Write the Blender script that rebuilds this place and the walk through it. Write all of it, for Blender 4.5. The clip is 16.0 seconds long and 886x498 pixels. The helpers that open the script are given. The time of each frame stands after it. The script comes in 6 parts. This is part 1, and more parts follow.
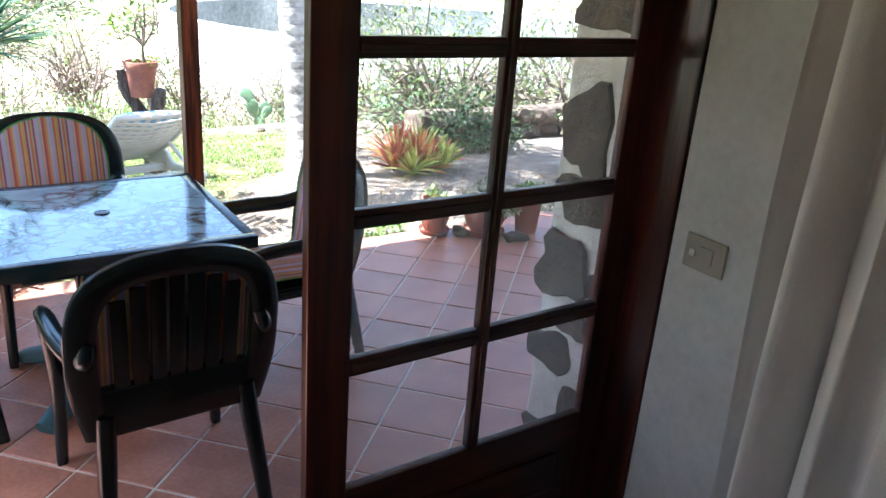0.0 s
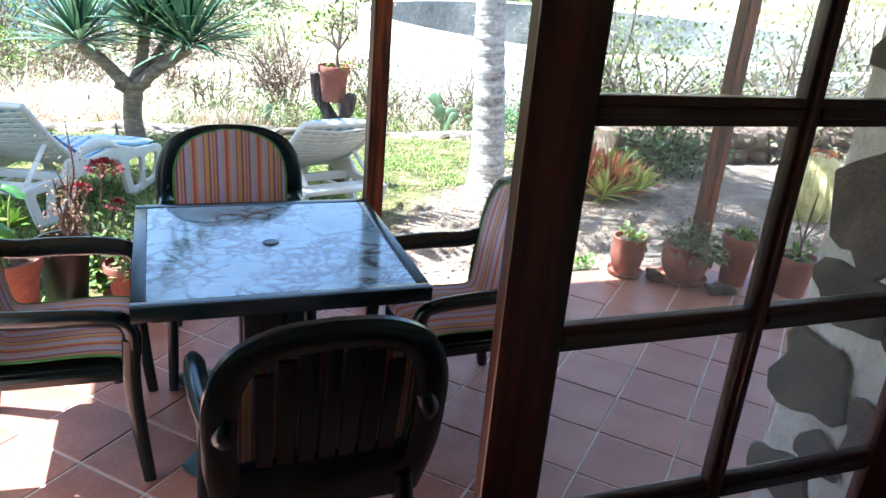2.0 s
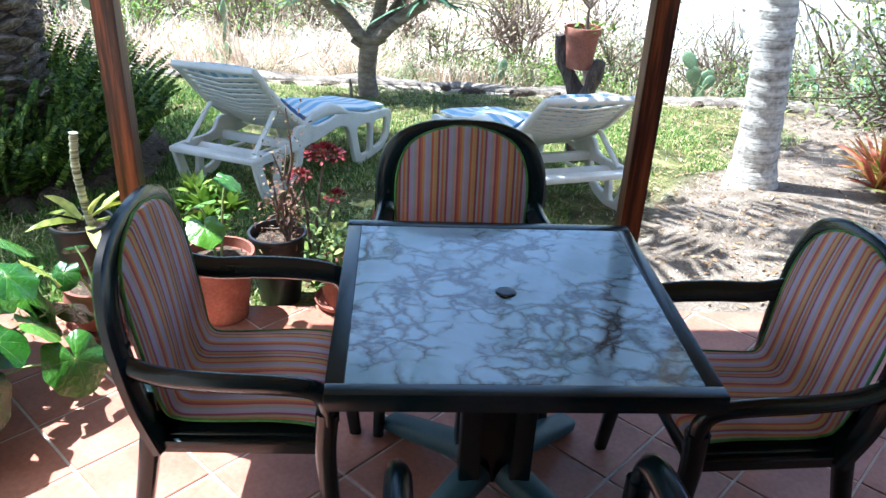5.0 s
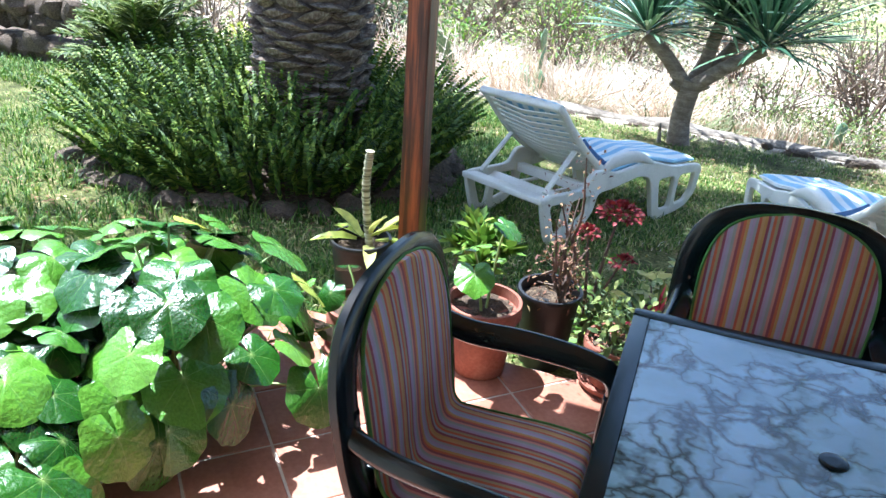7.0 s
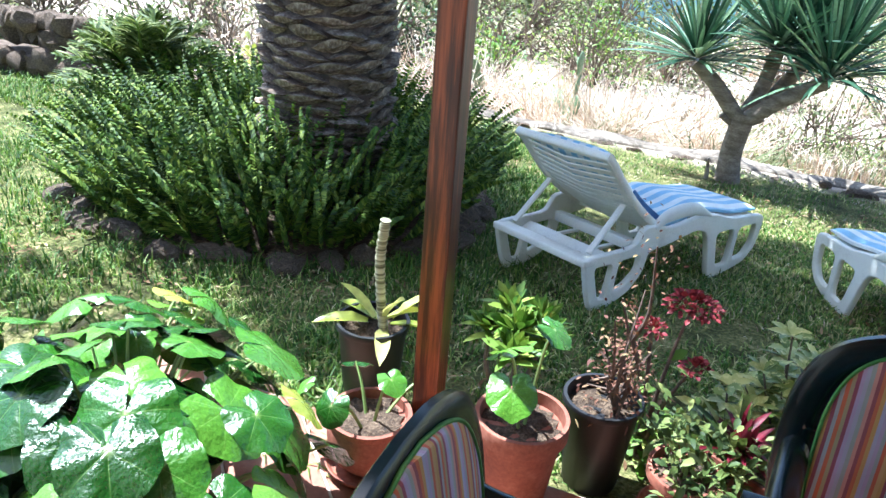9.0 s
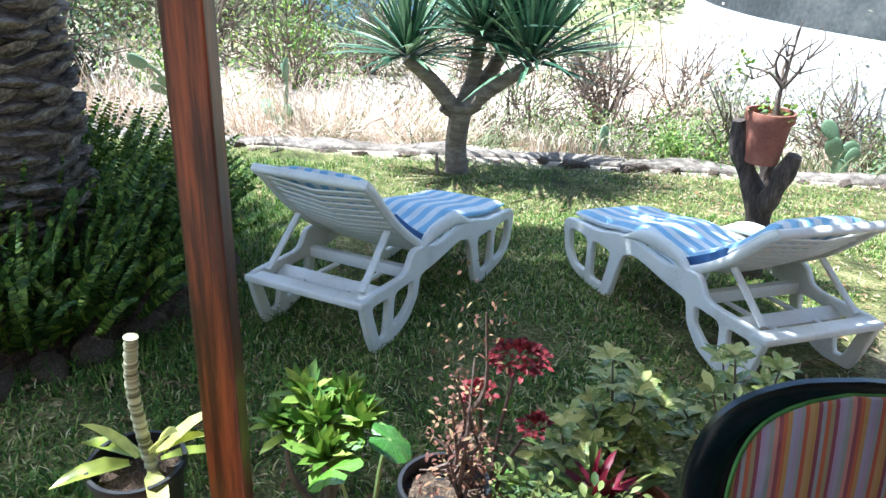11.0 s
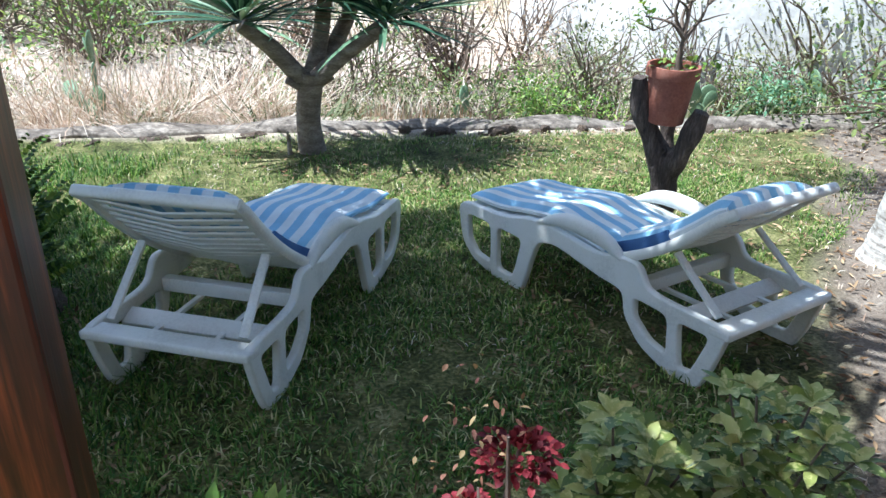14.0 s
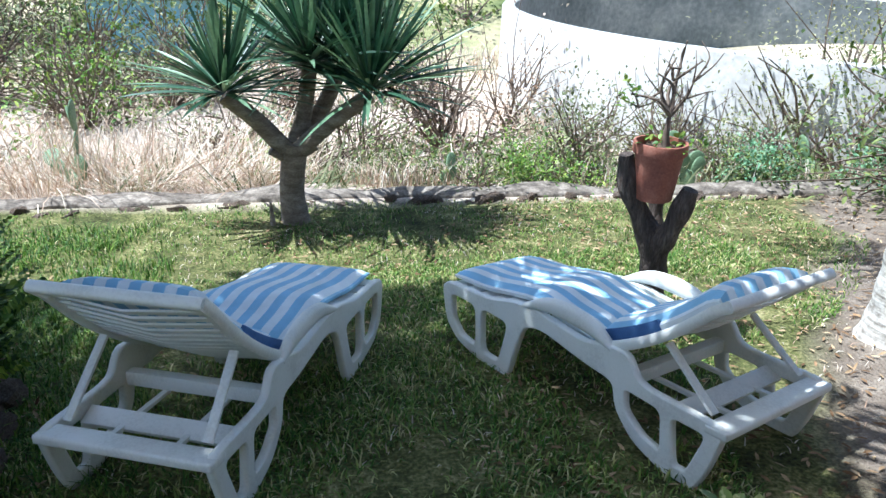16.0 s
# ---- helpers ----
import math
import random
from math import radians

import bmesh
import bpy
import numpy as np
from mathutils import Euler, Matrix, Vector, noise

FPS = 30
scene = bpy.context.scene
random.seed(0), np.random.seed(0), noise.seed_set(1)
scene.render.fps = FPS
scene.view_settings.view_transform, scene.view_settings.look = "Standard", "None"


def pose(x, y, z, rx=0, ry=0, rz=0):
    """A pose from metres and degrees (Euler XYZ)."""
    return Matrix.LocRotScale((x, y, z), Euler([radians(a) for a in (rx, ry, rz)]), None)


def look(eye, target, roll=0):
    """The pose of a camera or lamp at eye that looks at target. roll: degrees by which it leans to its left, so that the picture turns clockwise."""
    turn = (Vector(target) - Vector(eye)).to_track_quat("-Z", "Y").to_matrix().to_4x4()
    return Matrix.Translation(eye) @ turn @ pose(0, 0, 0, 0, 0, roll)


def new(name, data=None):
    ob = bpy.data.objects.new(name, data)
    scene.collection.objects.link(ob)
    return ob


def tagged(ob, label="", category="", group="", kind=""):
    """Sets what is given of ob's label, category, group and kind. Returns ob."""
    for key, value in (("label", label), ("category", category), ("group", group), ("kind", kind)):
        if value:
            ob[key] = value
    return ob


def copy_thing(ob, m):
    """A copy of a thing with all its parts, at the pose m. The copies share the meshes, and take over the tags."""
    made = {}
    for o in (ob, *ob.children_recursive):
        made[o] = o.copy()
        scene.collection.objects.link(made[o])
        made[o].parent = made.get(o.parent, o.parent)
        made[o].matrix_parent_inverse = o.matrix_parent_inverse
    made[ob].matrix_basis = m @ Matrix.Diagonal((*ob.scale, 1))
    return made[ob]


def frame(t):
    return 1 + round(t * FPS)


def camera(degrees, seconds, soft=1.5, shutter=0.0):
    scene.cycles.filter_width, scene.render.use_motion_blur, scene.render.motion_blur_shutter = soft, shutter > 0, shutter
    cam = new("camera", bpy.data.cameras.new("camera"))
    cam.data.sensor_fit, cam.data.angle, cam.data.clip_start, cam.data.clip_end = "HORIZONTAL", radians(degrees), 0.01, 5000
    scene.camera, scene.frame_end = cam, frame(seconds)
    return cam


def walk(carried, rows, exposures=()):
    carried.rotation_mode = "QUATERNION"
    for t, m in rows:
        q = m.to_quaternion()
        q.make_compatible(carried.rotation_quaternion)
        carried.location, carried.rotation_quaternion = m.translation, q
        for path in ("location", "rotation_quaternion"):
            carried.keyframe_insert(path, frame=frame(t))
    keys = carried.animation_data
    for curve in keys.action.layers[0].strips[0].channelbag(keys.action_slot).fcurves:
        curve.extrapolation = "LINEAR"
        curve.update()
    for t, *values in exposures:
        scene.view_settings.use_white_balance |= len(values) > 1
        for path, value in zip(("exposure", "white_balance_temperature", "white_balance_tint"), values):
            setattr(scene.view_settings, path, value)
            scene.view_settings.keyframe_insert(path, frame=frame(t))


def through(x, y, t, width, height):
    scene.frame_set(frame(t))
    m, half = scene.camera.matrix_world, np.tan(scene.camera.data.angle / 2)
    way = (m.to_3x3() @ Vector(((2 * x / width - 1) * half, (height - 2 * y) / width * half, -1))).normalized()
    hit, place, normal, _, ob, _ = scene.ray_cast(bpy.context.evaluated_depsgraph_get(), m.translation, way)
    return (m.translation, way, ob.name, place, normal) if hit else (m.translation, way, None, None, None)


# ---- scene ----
cam = camera(60.0, 16.0)
PATH = [
    (0, (0.562, 0.187, 1.721), (1.625, 1.726, 1.013), 4.4),
    (0.5, (0.6, 0.322, 1.718), (1.56, 1.927, 1.011), 4.8),
    (1, (0.607, 0.435, 1.729), (1.475, 2.085, 1.006), 4.1),
    (1.5, (0.648, 0.533, 1.738), (1.431, 2.222, 1.007), 4.5),
    (2, (0.716, 0.649, 1.743), (1.385, 2.383, 1.005), 5.0),
    (2.5, (0.764, 0.747, 1.739), (1.278, 2.527, 0.985), 5.1),
    (3, (0.775, 0.86, 1.735), (1.139, 2.664, 0.952), 4.5),
    (5.5, (0.746, 1.527, 1.758), (0.721, 3.306, 0.845), 2.7),
    (6, (0.744, 1.635, 1.752), (0.489, 3.403, 0.852), 2.8),
    (6.5, (0.718, 1.72, 1.731), (0.276, 3.451, 0.833), 3.3),
    (7, (0.679, 1.792, 1.715), (0.099, 3.495, 0.841), 4.1),
    (7.5, (0.594, 1.965, 1.689), (-0.11, 3.63, 0.833), 4.0),
    (8, (0.549, 2.101, 1.693), (-0.239, 3.735, 0.852), 4.3),
    (10.5, (0.218, 2.723, 1.737), (0.092, 4.523, 0.882), 3.2),
    (11, (0.15, 2.811, 1.734), (0.202, 4.631, 0.905), 2.6),
    (11.5, (0.099, 2.918, 1.744), (0.34, 4.731, 0.936), 4.4),
    (12, (0.045, 3.09, 1.733), (0.447, 4.883, 0.942), 4.4),
    (12.5, (0.026, 3.194, 1.733), (0.472, 4.977, 0.946), 3.0),
    (13, (0.006, 3.322, 1.693), (0.479, 5.092, 0.891), 3.2),
    (13.5, (-0.038, 3.461, 1.652), (0.419, 5.211, 0.799), 3.0),
    (14, (-0.038, 3.535, 1.639), (0.424, 5.254, 0.726), 2.2),
    (14.5, (-0.024, 3.609, 1.64), (0.464, 5.306, 0.701), 2.5),
    (15, (0.008, 3.669, 1.665), (0.499, 5.371, 0.736), 2.6),
    (15.5, (0.031, 3.692, 1.688), (0.52, 5.433, 0.832), 2.3),
    (16, (0.052, 3.703, 1.705), (0.543, 5.475, 0.919), 2.1),
]
EXPOSURES = [(t, e, 5300, 6) for t, e in ((0, 2.8), (1.5, 2.5), (2.5, 2.3), (3.2, 2.15), (5.3, 1.9), (6, 1.9), (7, 1.9), (8.2, 1.9), (10.3, 2.0), (11, 1.7), (12, 1.18), (12.5, 1.08), (16, 1.06))]
walk(cam, [(t, look(eye, target, roll)) for t, eye, target, roll in PATH], EXPOSURES)

# ---------- world, sun and exposure ----------
world = bpy.data.worlds.new("sky")
scene.world = world
world.use_nodes = True
wn = world.node_tree
sky = wn.nodes.new("ShaderNodeTexSky")
sky.sky_type = "NISHITA"
sky.sun_disc = False
sky.dust_density, sky.ozone_density = 2.2, 0.7
SUN_TO = Vector((-0.44, 0.16, 1.0)).normalized()
sky.sun_elevation = math.asin(SUN_TO.z)
sky.sun_rotation = math.atan2(SUN_TO.x, SUN_TO.y)
wn.links.new(sky.outputs[0], wn.nodes["Background"].inputs[0])
wn.nodes["Background"].inputs[1].default_value = 0.1
sun = new("sun", bpy.data.lights.new("sun", "SUN"))
sun.data.energy, sun.data.angle, sun.data.color = 4.8, radians(0.6), (1.0, 0.96, 0.9)
sun.matrix_world = look(SUN_TO * 30, (0, 0, 0))


# ---------- materials ----------
def hexc(r, g, b):
    """A base colour from 0-255 screen values."""
    return tuple(((v / 255) / 12.92 if v < 11 else ((v / 255 + 0.055) / 1.055) ** 2.4) for v in (r, g, b)) + (1.0,)


class Nodes:
    """A small helper round one node tree."""

    def __init__(self, name):
        self.m = bpy.data.materials.new(name)
        self.m.use_nodes = True
        self.t = self.m.node_tree
        self.b = self.t.nodes["Principled BSDF"]

    def n(self, kind, **kw):
        node = self.t.nodes.new(kind)
        for k, v in kw.items():
            if k == "op":
                node.operation = v
            elif k == "blend":
                node.data_type, node.blend_type = "RGBA", v
            else:
                node.inputs[k].default_value = v
        return node

    def l(self, a, b):
        self.t.links.new(a, b)

    def coord(self, which="Object", scale=(1, 1, 1), rot=(0, 0, 0)):
        c = self.n("ShaderNodeTexCoord")
        m = self.n("ShaderNodeMapping", Scale=scale, Rotation=rot)
        self.l(c.outputs[which], m.inputs[0])
        return m.outputs[0]

    def noise(self, vec, scale, detail=4.0, rough=0.55):
        t = self.n("ShaderNodeTexNoise", Scale=scale, Detail=detail, Roughness=rough)
        self.l(vec, t.inputs["Vector"])
        return t.outputs["Fac"]

    def ramp(self, fac, stops, constant=False):
        r = self.n("ShaderNodeValToRGB")
        if constant:
            r.color_ramp.interpolation = "CONSTANT"
        e = r.color_ramp.elements
        while len(e) < len(stops):
            e.new(0.5)
        for el, (p, c) in zip(e, stops):
            el.position, el.color = p, c
        self.l(fac, r.inputs[0])
        return r.outputs[0]

    def mix(self, a, b, fac, blend="MIX"):
        m = self.n("ShaderNodeMix", blend=blend)
        for src, i in ((fac, 0), (a, 6), (b, 7)):
            if isinstance(src, (int, float)):
                m.inputs[i].default_value = src
            elif isinstance(src, tuple):
                m.inputs[i].default_value = src
            else:
                self.l(src, m.inputs[i])
        return m.outputs[2]

    def math(self, op, a, b=0.5):
        m = self.n("ShaderNodeMath", op=op)
        for i, s in enumerate((a, b)):
            if isinstance(s, (int, float)):
                m.inputs[i].default_value = s
            else:
                self.l(s, m.inputs[i])
        return m.outputs[0]

    def bump(self, height, strength=0.3, dist=0.01):
        b = self.n("ShaderNodeBump", Strength=strength, Distance=dist)
        self.l(height, b.inputs["Height"])
        self.l(b.outputs[0], self.b.inputs["Normal"])

    def col(self, c):
        if isinstance(c, tuple):
            self.b.inputs["Base Color"].default_value = c
        else:
            self.l(c, self.b.inputs["Base Color"])

    def set(self, rough=None, metal=None, spec=None, coat=None, trans=None, sheen=None):
        for v, k in ((rough, "Roughness"), (metal, "Metallic"), (spec, "Specular IOR Level"), (coat, "Coat Weight"), (trans, "Transmission Weight"), (sheen, "Sheen Weight")):
            if v is not None:
                self.b.inputs[k].default_value = v
        return self.m


def mottled(name, stops, scale=6.0, fine=60.0, rough=0.7, bump=0.3, dist=0.005, vary=0.0, which="Object", stretch=(1, 1, 1), spec=None, coat=None):
    """Two-scale mottled surface: big stains and fine grain, with relief from both."""
    k = Nodes(name)
    v = k.coord(which, stretch)
    big, small = k.noise(v, scale, 5), k.noise(v, fine, 3)
    c = k.ramp(k.math("ADD", k.math("MULTIPLY", big, 0.65), k.math("MULTIPLY", small, 0.35)), stops)
    if vary:
        o = k.n("ShaderNodeObjectInfo")
        c = k.mix(c, k.ramp(o.outputs["Random"], [(0, (1 - vary, 1 - vary, 1 - vary, 1)), (1, (1, 1, 1, 1))]), 1.0, "MULTIPLY")
    k.col(c)
    k.bump(k.math("ADD", big, k.math("MULTIPLY", small, 0.5)), bump, dist)
    return k.set(rough=rough, spec=spec, coat=coat)


def leafy(name, stops, rough=0.45, spec=0.4, through=0.25):
    """Leaves: each loose leaf takes its own tone; thin, so some light shines through."""
    k = Nodes(name)
    g = k.n("ShaderNodeNewGeometry")
    v = k.coord("Object")
    c = k.ramp(g.outputs["Random Per Island"], stops)
    c = k.mix(c, k.ramp(k.noise(v, 25, 3), [(0.3, (0.75, 0.75, 0.75, 1)), (0.7, (1.15, 1.15, 1.15, 1))]), 1.0, "MULTIPLY")
    k.col(c)
    k.set(rough=rough, spec=spec)
    if through:
        tr = k.n("ShaderNodeBsdfTranslucent")
        k.l(k.mix(c, (1.0, 1.0, 0.45, 1), 0.35, "MULTIPLY"), tr.inputs[0])
        ms = k.n("ShaderNodeMixShader", Fac=through)
        k.l(k.b.outputs[0], ms.inputs[1])
        k.l(tr.outputs[0], ms.inputs[2])
        k.l(ms.outputs[0], k.t.nodes["Material Output"].inputs[0])
    return k.m


def wood(name, dark, mid, light, rough=0.45, scale=1.0, axis="z"):
    """Grain along one axis, with darker streaks."""
    k = Nodes(name)
    s = {"z": (14, 14, 0.7), "x": (0.7, 14, 14), "y": (14, 0.7, 14)}[axis]
    v = k.coord("Object", tuple(a * scale for a in s))
    a, b = k.noise(v, 1.6, 6, 0.6), k.noise(v, 9, 3)
    f = k.math("ADD", k.math("MULTIPLY", a, 0.75), k.math("MULTIPLY", b, 0.25))
    k.col(k.ramp(f, [(0.34, dark), (0.48, mid), (0.62, light)]))
    k.bump(f, 0.25, 0.004)
    return k.set(rough=rough)


def stripes(name, axis, period, bands, rough=0.85, weave=900, checks=None):
    """Woven cloth with bands across one local axis; bands: (share start, colour)."""
    k = Nodes(name)
    c = k.n("ShaderNodeTexCoord")
    s = k.n("ShaderNodeSeparateXYZ")
    k.l(c.outputs["Object"], s.inputs[0])
    f = k.math("FRACT", k.math("ADD", k.math("DIVIDE", s.outputs[axis], period), 100.0), 0)
    col = k.ramp(f, bands, True)
    v = k.coord("Object")
    col = k.mix(col, k.ramp(k.noise(v, 9, 4), [(0.3, (0.86, 0.85, 0.84, 1)), (0.7, (1.04, 1.04, 1.03, 1))]), 1.0, "MULTIPLY")
    k.col(col)
    k.bump(k.math("ADD", k.noise(v, 420, 2), k.math("MULTIPLY", k.noise(v, 14, 2), 2.0)), 0.35, 0.004)
    return k.set(rough=rough, sheen=0.15, spec=0.2)


M = {}
M["tile"] = mottled("terracotta_tile", [(0.3, hexc(142, 90, 70)), (0.5, hexc(170, 114, 92)), (0.7, hexc(190, 138, 116))], 4, 50, 0.42, 0.2, 0.003, 0.14, "Object")
M["grout"] = mottled("pale_grout", [(0.3, hexc(188, 176, 164)), (0.7, hexc(222, 212, 200))], 5, 80, 0.9)
M["plaster"] = mottled("white_plaster", [(0.3, hexc(208, 205, 196)), (0.55, hexc(226, 224, 216)), (0.75, hexc(234, 232, 226))], 2.5, 40, 0.85, 0.35, 0.004)
M["limewash"] = mottled("limewashed_mortar", [(0.3, hexc(190, 186, 176)), (0.55, hexc(226, 222, 212)), (0.75, hexc(238, 236, 228))], 7, 60, 0.9, 0.8, 0.02)
M["stone"] = mottled("brown_fieldstone", [(0.3, hexc(54, 46, 40)), (0.5, hexc(84, 73, 62)), (0.68, hexc(120, 104, 86))], 9, 45, 0.9, 0.9, 0.015, 0.3)
M["dark_wood"] = wood("dark_varnished_door_wood", hexc(24, 8, 7), hexc(58, 21, 15), hexc(94, 42, 27), 0.28)
M["dark_wood_x"] = wood("dark_varnished_rail_wood", hexc(20, 8, 7), hexc(42, 17, 12), hexc(68, 30, 19), 0.28, axis="x")
M["post_wood"] = wood("red_brown_post_wood", hexc(16, 6, 4), hexc(78, 35, 18), hexc(150, 78, 42), 0.36, 1.25)
# the roof is out of view; its wood is pale to bounce light below
M["beam_wood"] = wood("roof_beam_wood", hexc(150, 112, 78), hexc(196, 160, 122), hexc(220, 190, 154), 0.6, 1.0, "x")
M["resin"] = mottled("dark_green_resin", [(0.3, hexc(10, 26, 30)), (0.7, hexc(16, 36, 42))], 5, 200, 0.22, 0.06, 0.002, spec=0.5)
M["white_resin"] = mottled("white_lounger_resin", [(0.25, hexc(208, 205, 194)), (0.5, hexc(238, 236, 226)), (0.75, hexc(244, 242, 234))], 5, 90, 0.42, 0.12, 0.002)
ch = [(204, 168, 110), (206, 122, 92), (160, 98, 108), (214, 160, 150), (168, 178, 178), (182, 182, 208), (190, 172, 208), (154, 92, 110), (176, 168, 132), (206, 120, 90), (170, 180, 190), (148, 88, 104), (196, 160, 104), (202, 168, 120), (202, 112, 88), (168, 178, 184), (186, 172, 206), (184, 184, 212)]
M["stripe"] = stripes("striped_cushion_cloth", 0, 0.135, [(i / len(ch), hexc(*c)) for i, c in enumerate(ch)])
M["piping"] = mottled("green_piping", [(0.3, hexc(60, 112, 52)), (0.7, hexc(104, 160, 84))], 30, 300, 0.8)
M["lounger_cloth"] = stripes("blue_white_striped_cloth", 0, 0.088, [(0, hexc(154, 198, 226)), (0.5, hexc(236, 240, 240))])
M["lounger_edge"] = mottled("deep_blue_cushion_edge", [(0.3, hexc(52, 82, 128)), (0.7, hexc(86, 120, 168))], 8, 200, 0.85)


def marble():
    k = Nodes("marbled_laminate")
    v = k.coord("Object")
    w = k.n("ShaderNodeTexNoise", Scale=3.2, Detail=5.0, Roughness=0.6)
    k.l(v, w.inputs["Vector"])
    mv = k.n("ShaderNodeMix", blend="LINEAR_LIGHT")
    mv.inputs[0].default_value = 0.14
    k.l(v, mv.inputs[6])
    k.l(w.outputs["Color"], mv.inputs[7])
    dv = k.n("ShaderNodeMapping", Scale=(1.0, 1.3, 1.0), Rotation=(0, 0, radians(38)))
    k.l(mv.outputs[2], dv.inputs[0])

    def web(scale, width, soft):
        t = k.n("ShaderNodeTexVoronoi", Scale=scale)
        t.feature = "DISTANCE_TO_EDGE"
        k.l(dv.outputs[0], t.inputs["Vector"])
        return k.ramp(t.outputs["Distance"], [(0.0, (0, 0, 0, 1)), (width, (0.55, 0.55, 0.55, 1)), (soft, (1, 1, 1, 1))])

    def where(scale, lo, hi):
        return k.ramp(k.noise(dv.outputs[0], scale, 4), [(lo, (0, 0, 0, 1)), (hi, (1, 1, 1, 1))])

    big = k.mix((1, 1, 1, 1), web(4.6, 0.018, 0.09), where(1.7, 0.40, 0.52))
    small = k.mix((1, 1, 1, 1), web(12.0, 0.05, 0.20), where(3.1, 0.44, 0.56))
    f = k.mix(big, small, 1.0, "MULTIPLY")
    cloud = k.ramp(k.noise(dv.outputs[0], 3.4, 6), [(0.34, (0.72, 0.74, 0.75, 1)), (0.55, (1, 1, 1, 1))])
    # The pale stop is tinted blue: reflected sky put into the laminate's colour.
    k.col(k.mix(k.ramp(f, [(0.0, hexc(46, 52, 50)), (0.5, hexc(98, 114, 120)), (1.0, hexc(170, 208, 230))]), cloud, 1.0, "MULTIPLY"))
    return k.set(rough=0.12, spec=0.7, coat=0.6)


M["marble"] = marble()
gl = Nodes("window_glass")
gl.col((1, 1, 1, 1))
M["glass"] = gl.set(rough=0.0, trans=1.0)
# a faint translucent veil that imitates haze and reflections on the panes
veil_ = gl.n("ShaderNodeBsdfTranslucent")
veil_.inputs[0].default_value = (0.8, 0.79, 0.77, 1)
veiled = gl.n("ShaderNodeMixShader")
gl.l(gl.ramp(gl.noise(gl.coord("Object"), 3.0, 5), [(0.3, (0.022, 0.022, 0.022, 1)), (0.7, (0.055, 0.055, 0.055, 1))]), veiled.inputs[0])
gl.l(gl.b.outputs[0], veiled.inputs[1])
gl.l(veil_.outputs[0], veiled.inputs[2])
gl.l(veiled.outputs[0], gl.t.nodes["Material Output"].inputs[0])
gl.b.inputs["IOR"].default_value = 1.35


# ---------- mesh helpers ----------
def mesh_of(bm, name):
    me = bpy.data.meshes.new(name)
    bm.normal_update()
    bm.to_mesh(me)
    bm.free()
    return me


def part(name, bm, material, parent=None, label="", smooth=None):
    """Links a bmesh as one mesh object under a thing or part. smooth: degrees."""
    me = mesh_of(bm, name) if isinstance(bm, bmesh.types.BMesh) else bm
    if material is not None and not me.materials:
        me.materials.append(M[material] if isinstance(material, str) else material)
    ob = new(name, me)
    if smooth:
        me.polygons.foreach_set("use_smooth", [True] * len(me.polygons))
        me.set_sharp_from_angle(angle=radians(smooth))
    if parent is not None:
        ob.parent = parent
    if label:
        ob["label"] = label
    return ob


def thing(name, m, label, category, group="", kind=""):
    ob = new(name)
    ob.empty_display_size = 0.1
    ob.matrix_world = m
    return tagged(ob, label, category, group, kind)


def box(bm, lo, hi, bevel=0.0, seg=2, m=None):
    """A box from corner to corner, with rounded edges."""
    lo, hi = Vector(lo), Vector(hi)
    r = bmesh.ops.create_cube(bm, size=1, matrix=(m or Matrix()) @ Matrix.Translation((lo + hi) / 2) @ Matrix.Diagonal((*(hi - lo), 1)))
    if bevel:
        es = list({e for v in r["verts"] for e in v.link_edges})
        bmesh.ops.bevel(bm, geom=es, offset=bevel, segments=seg, affect="EDGES", profile=0.6)
    return bm


def boxed(lo, hi, bevel=0.0, seg=2, m=None):
    return box(bmesh.new(), lo, hi, bevel, seg, m)


def smooth_path(pts, n):
    """Catmull-Rom through pts, n steps a span."""
    p = [Vector(q) for q in pts]
    p = [2 * p[0] - p[1]] + p + [2 * p[-1] - p[-2]]
    out = []
    for i in range(1, len(p) - 2):
        for j in range(n):
            t = j / n
            a, b, c, d = p[i - 1:i + 3]
            out.append(0.5 * (2 * b + (c - a) * t + (2 * a - 5 * b + 4 * c - d) * t * t + (3 * b - a - 3 * c + d) * t ** 3))
    out.append(p[-2])
    return out


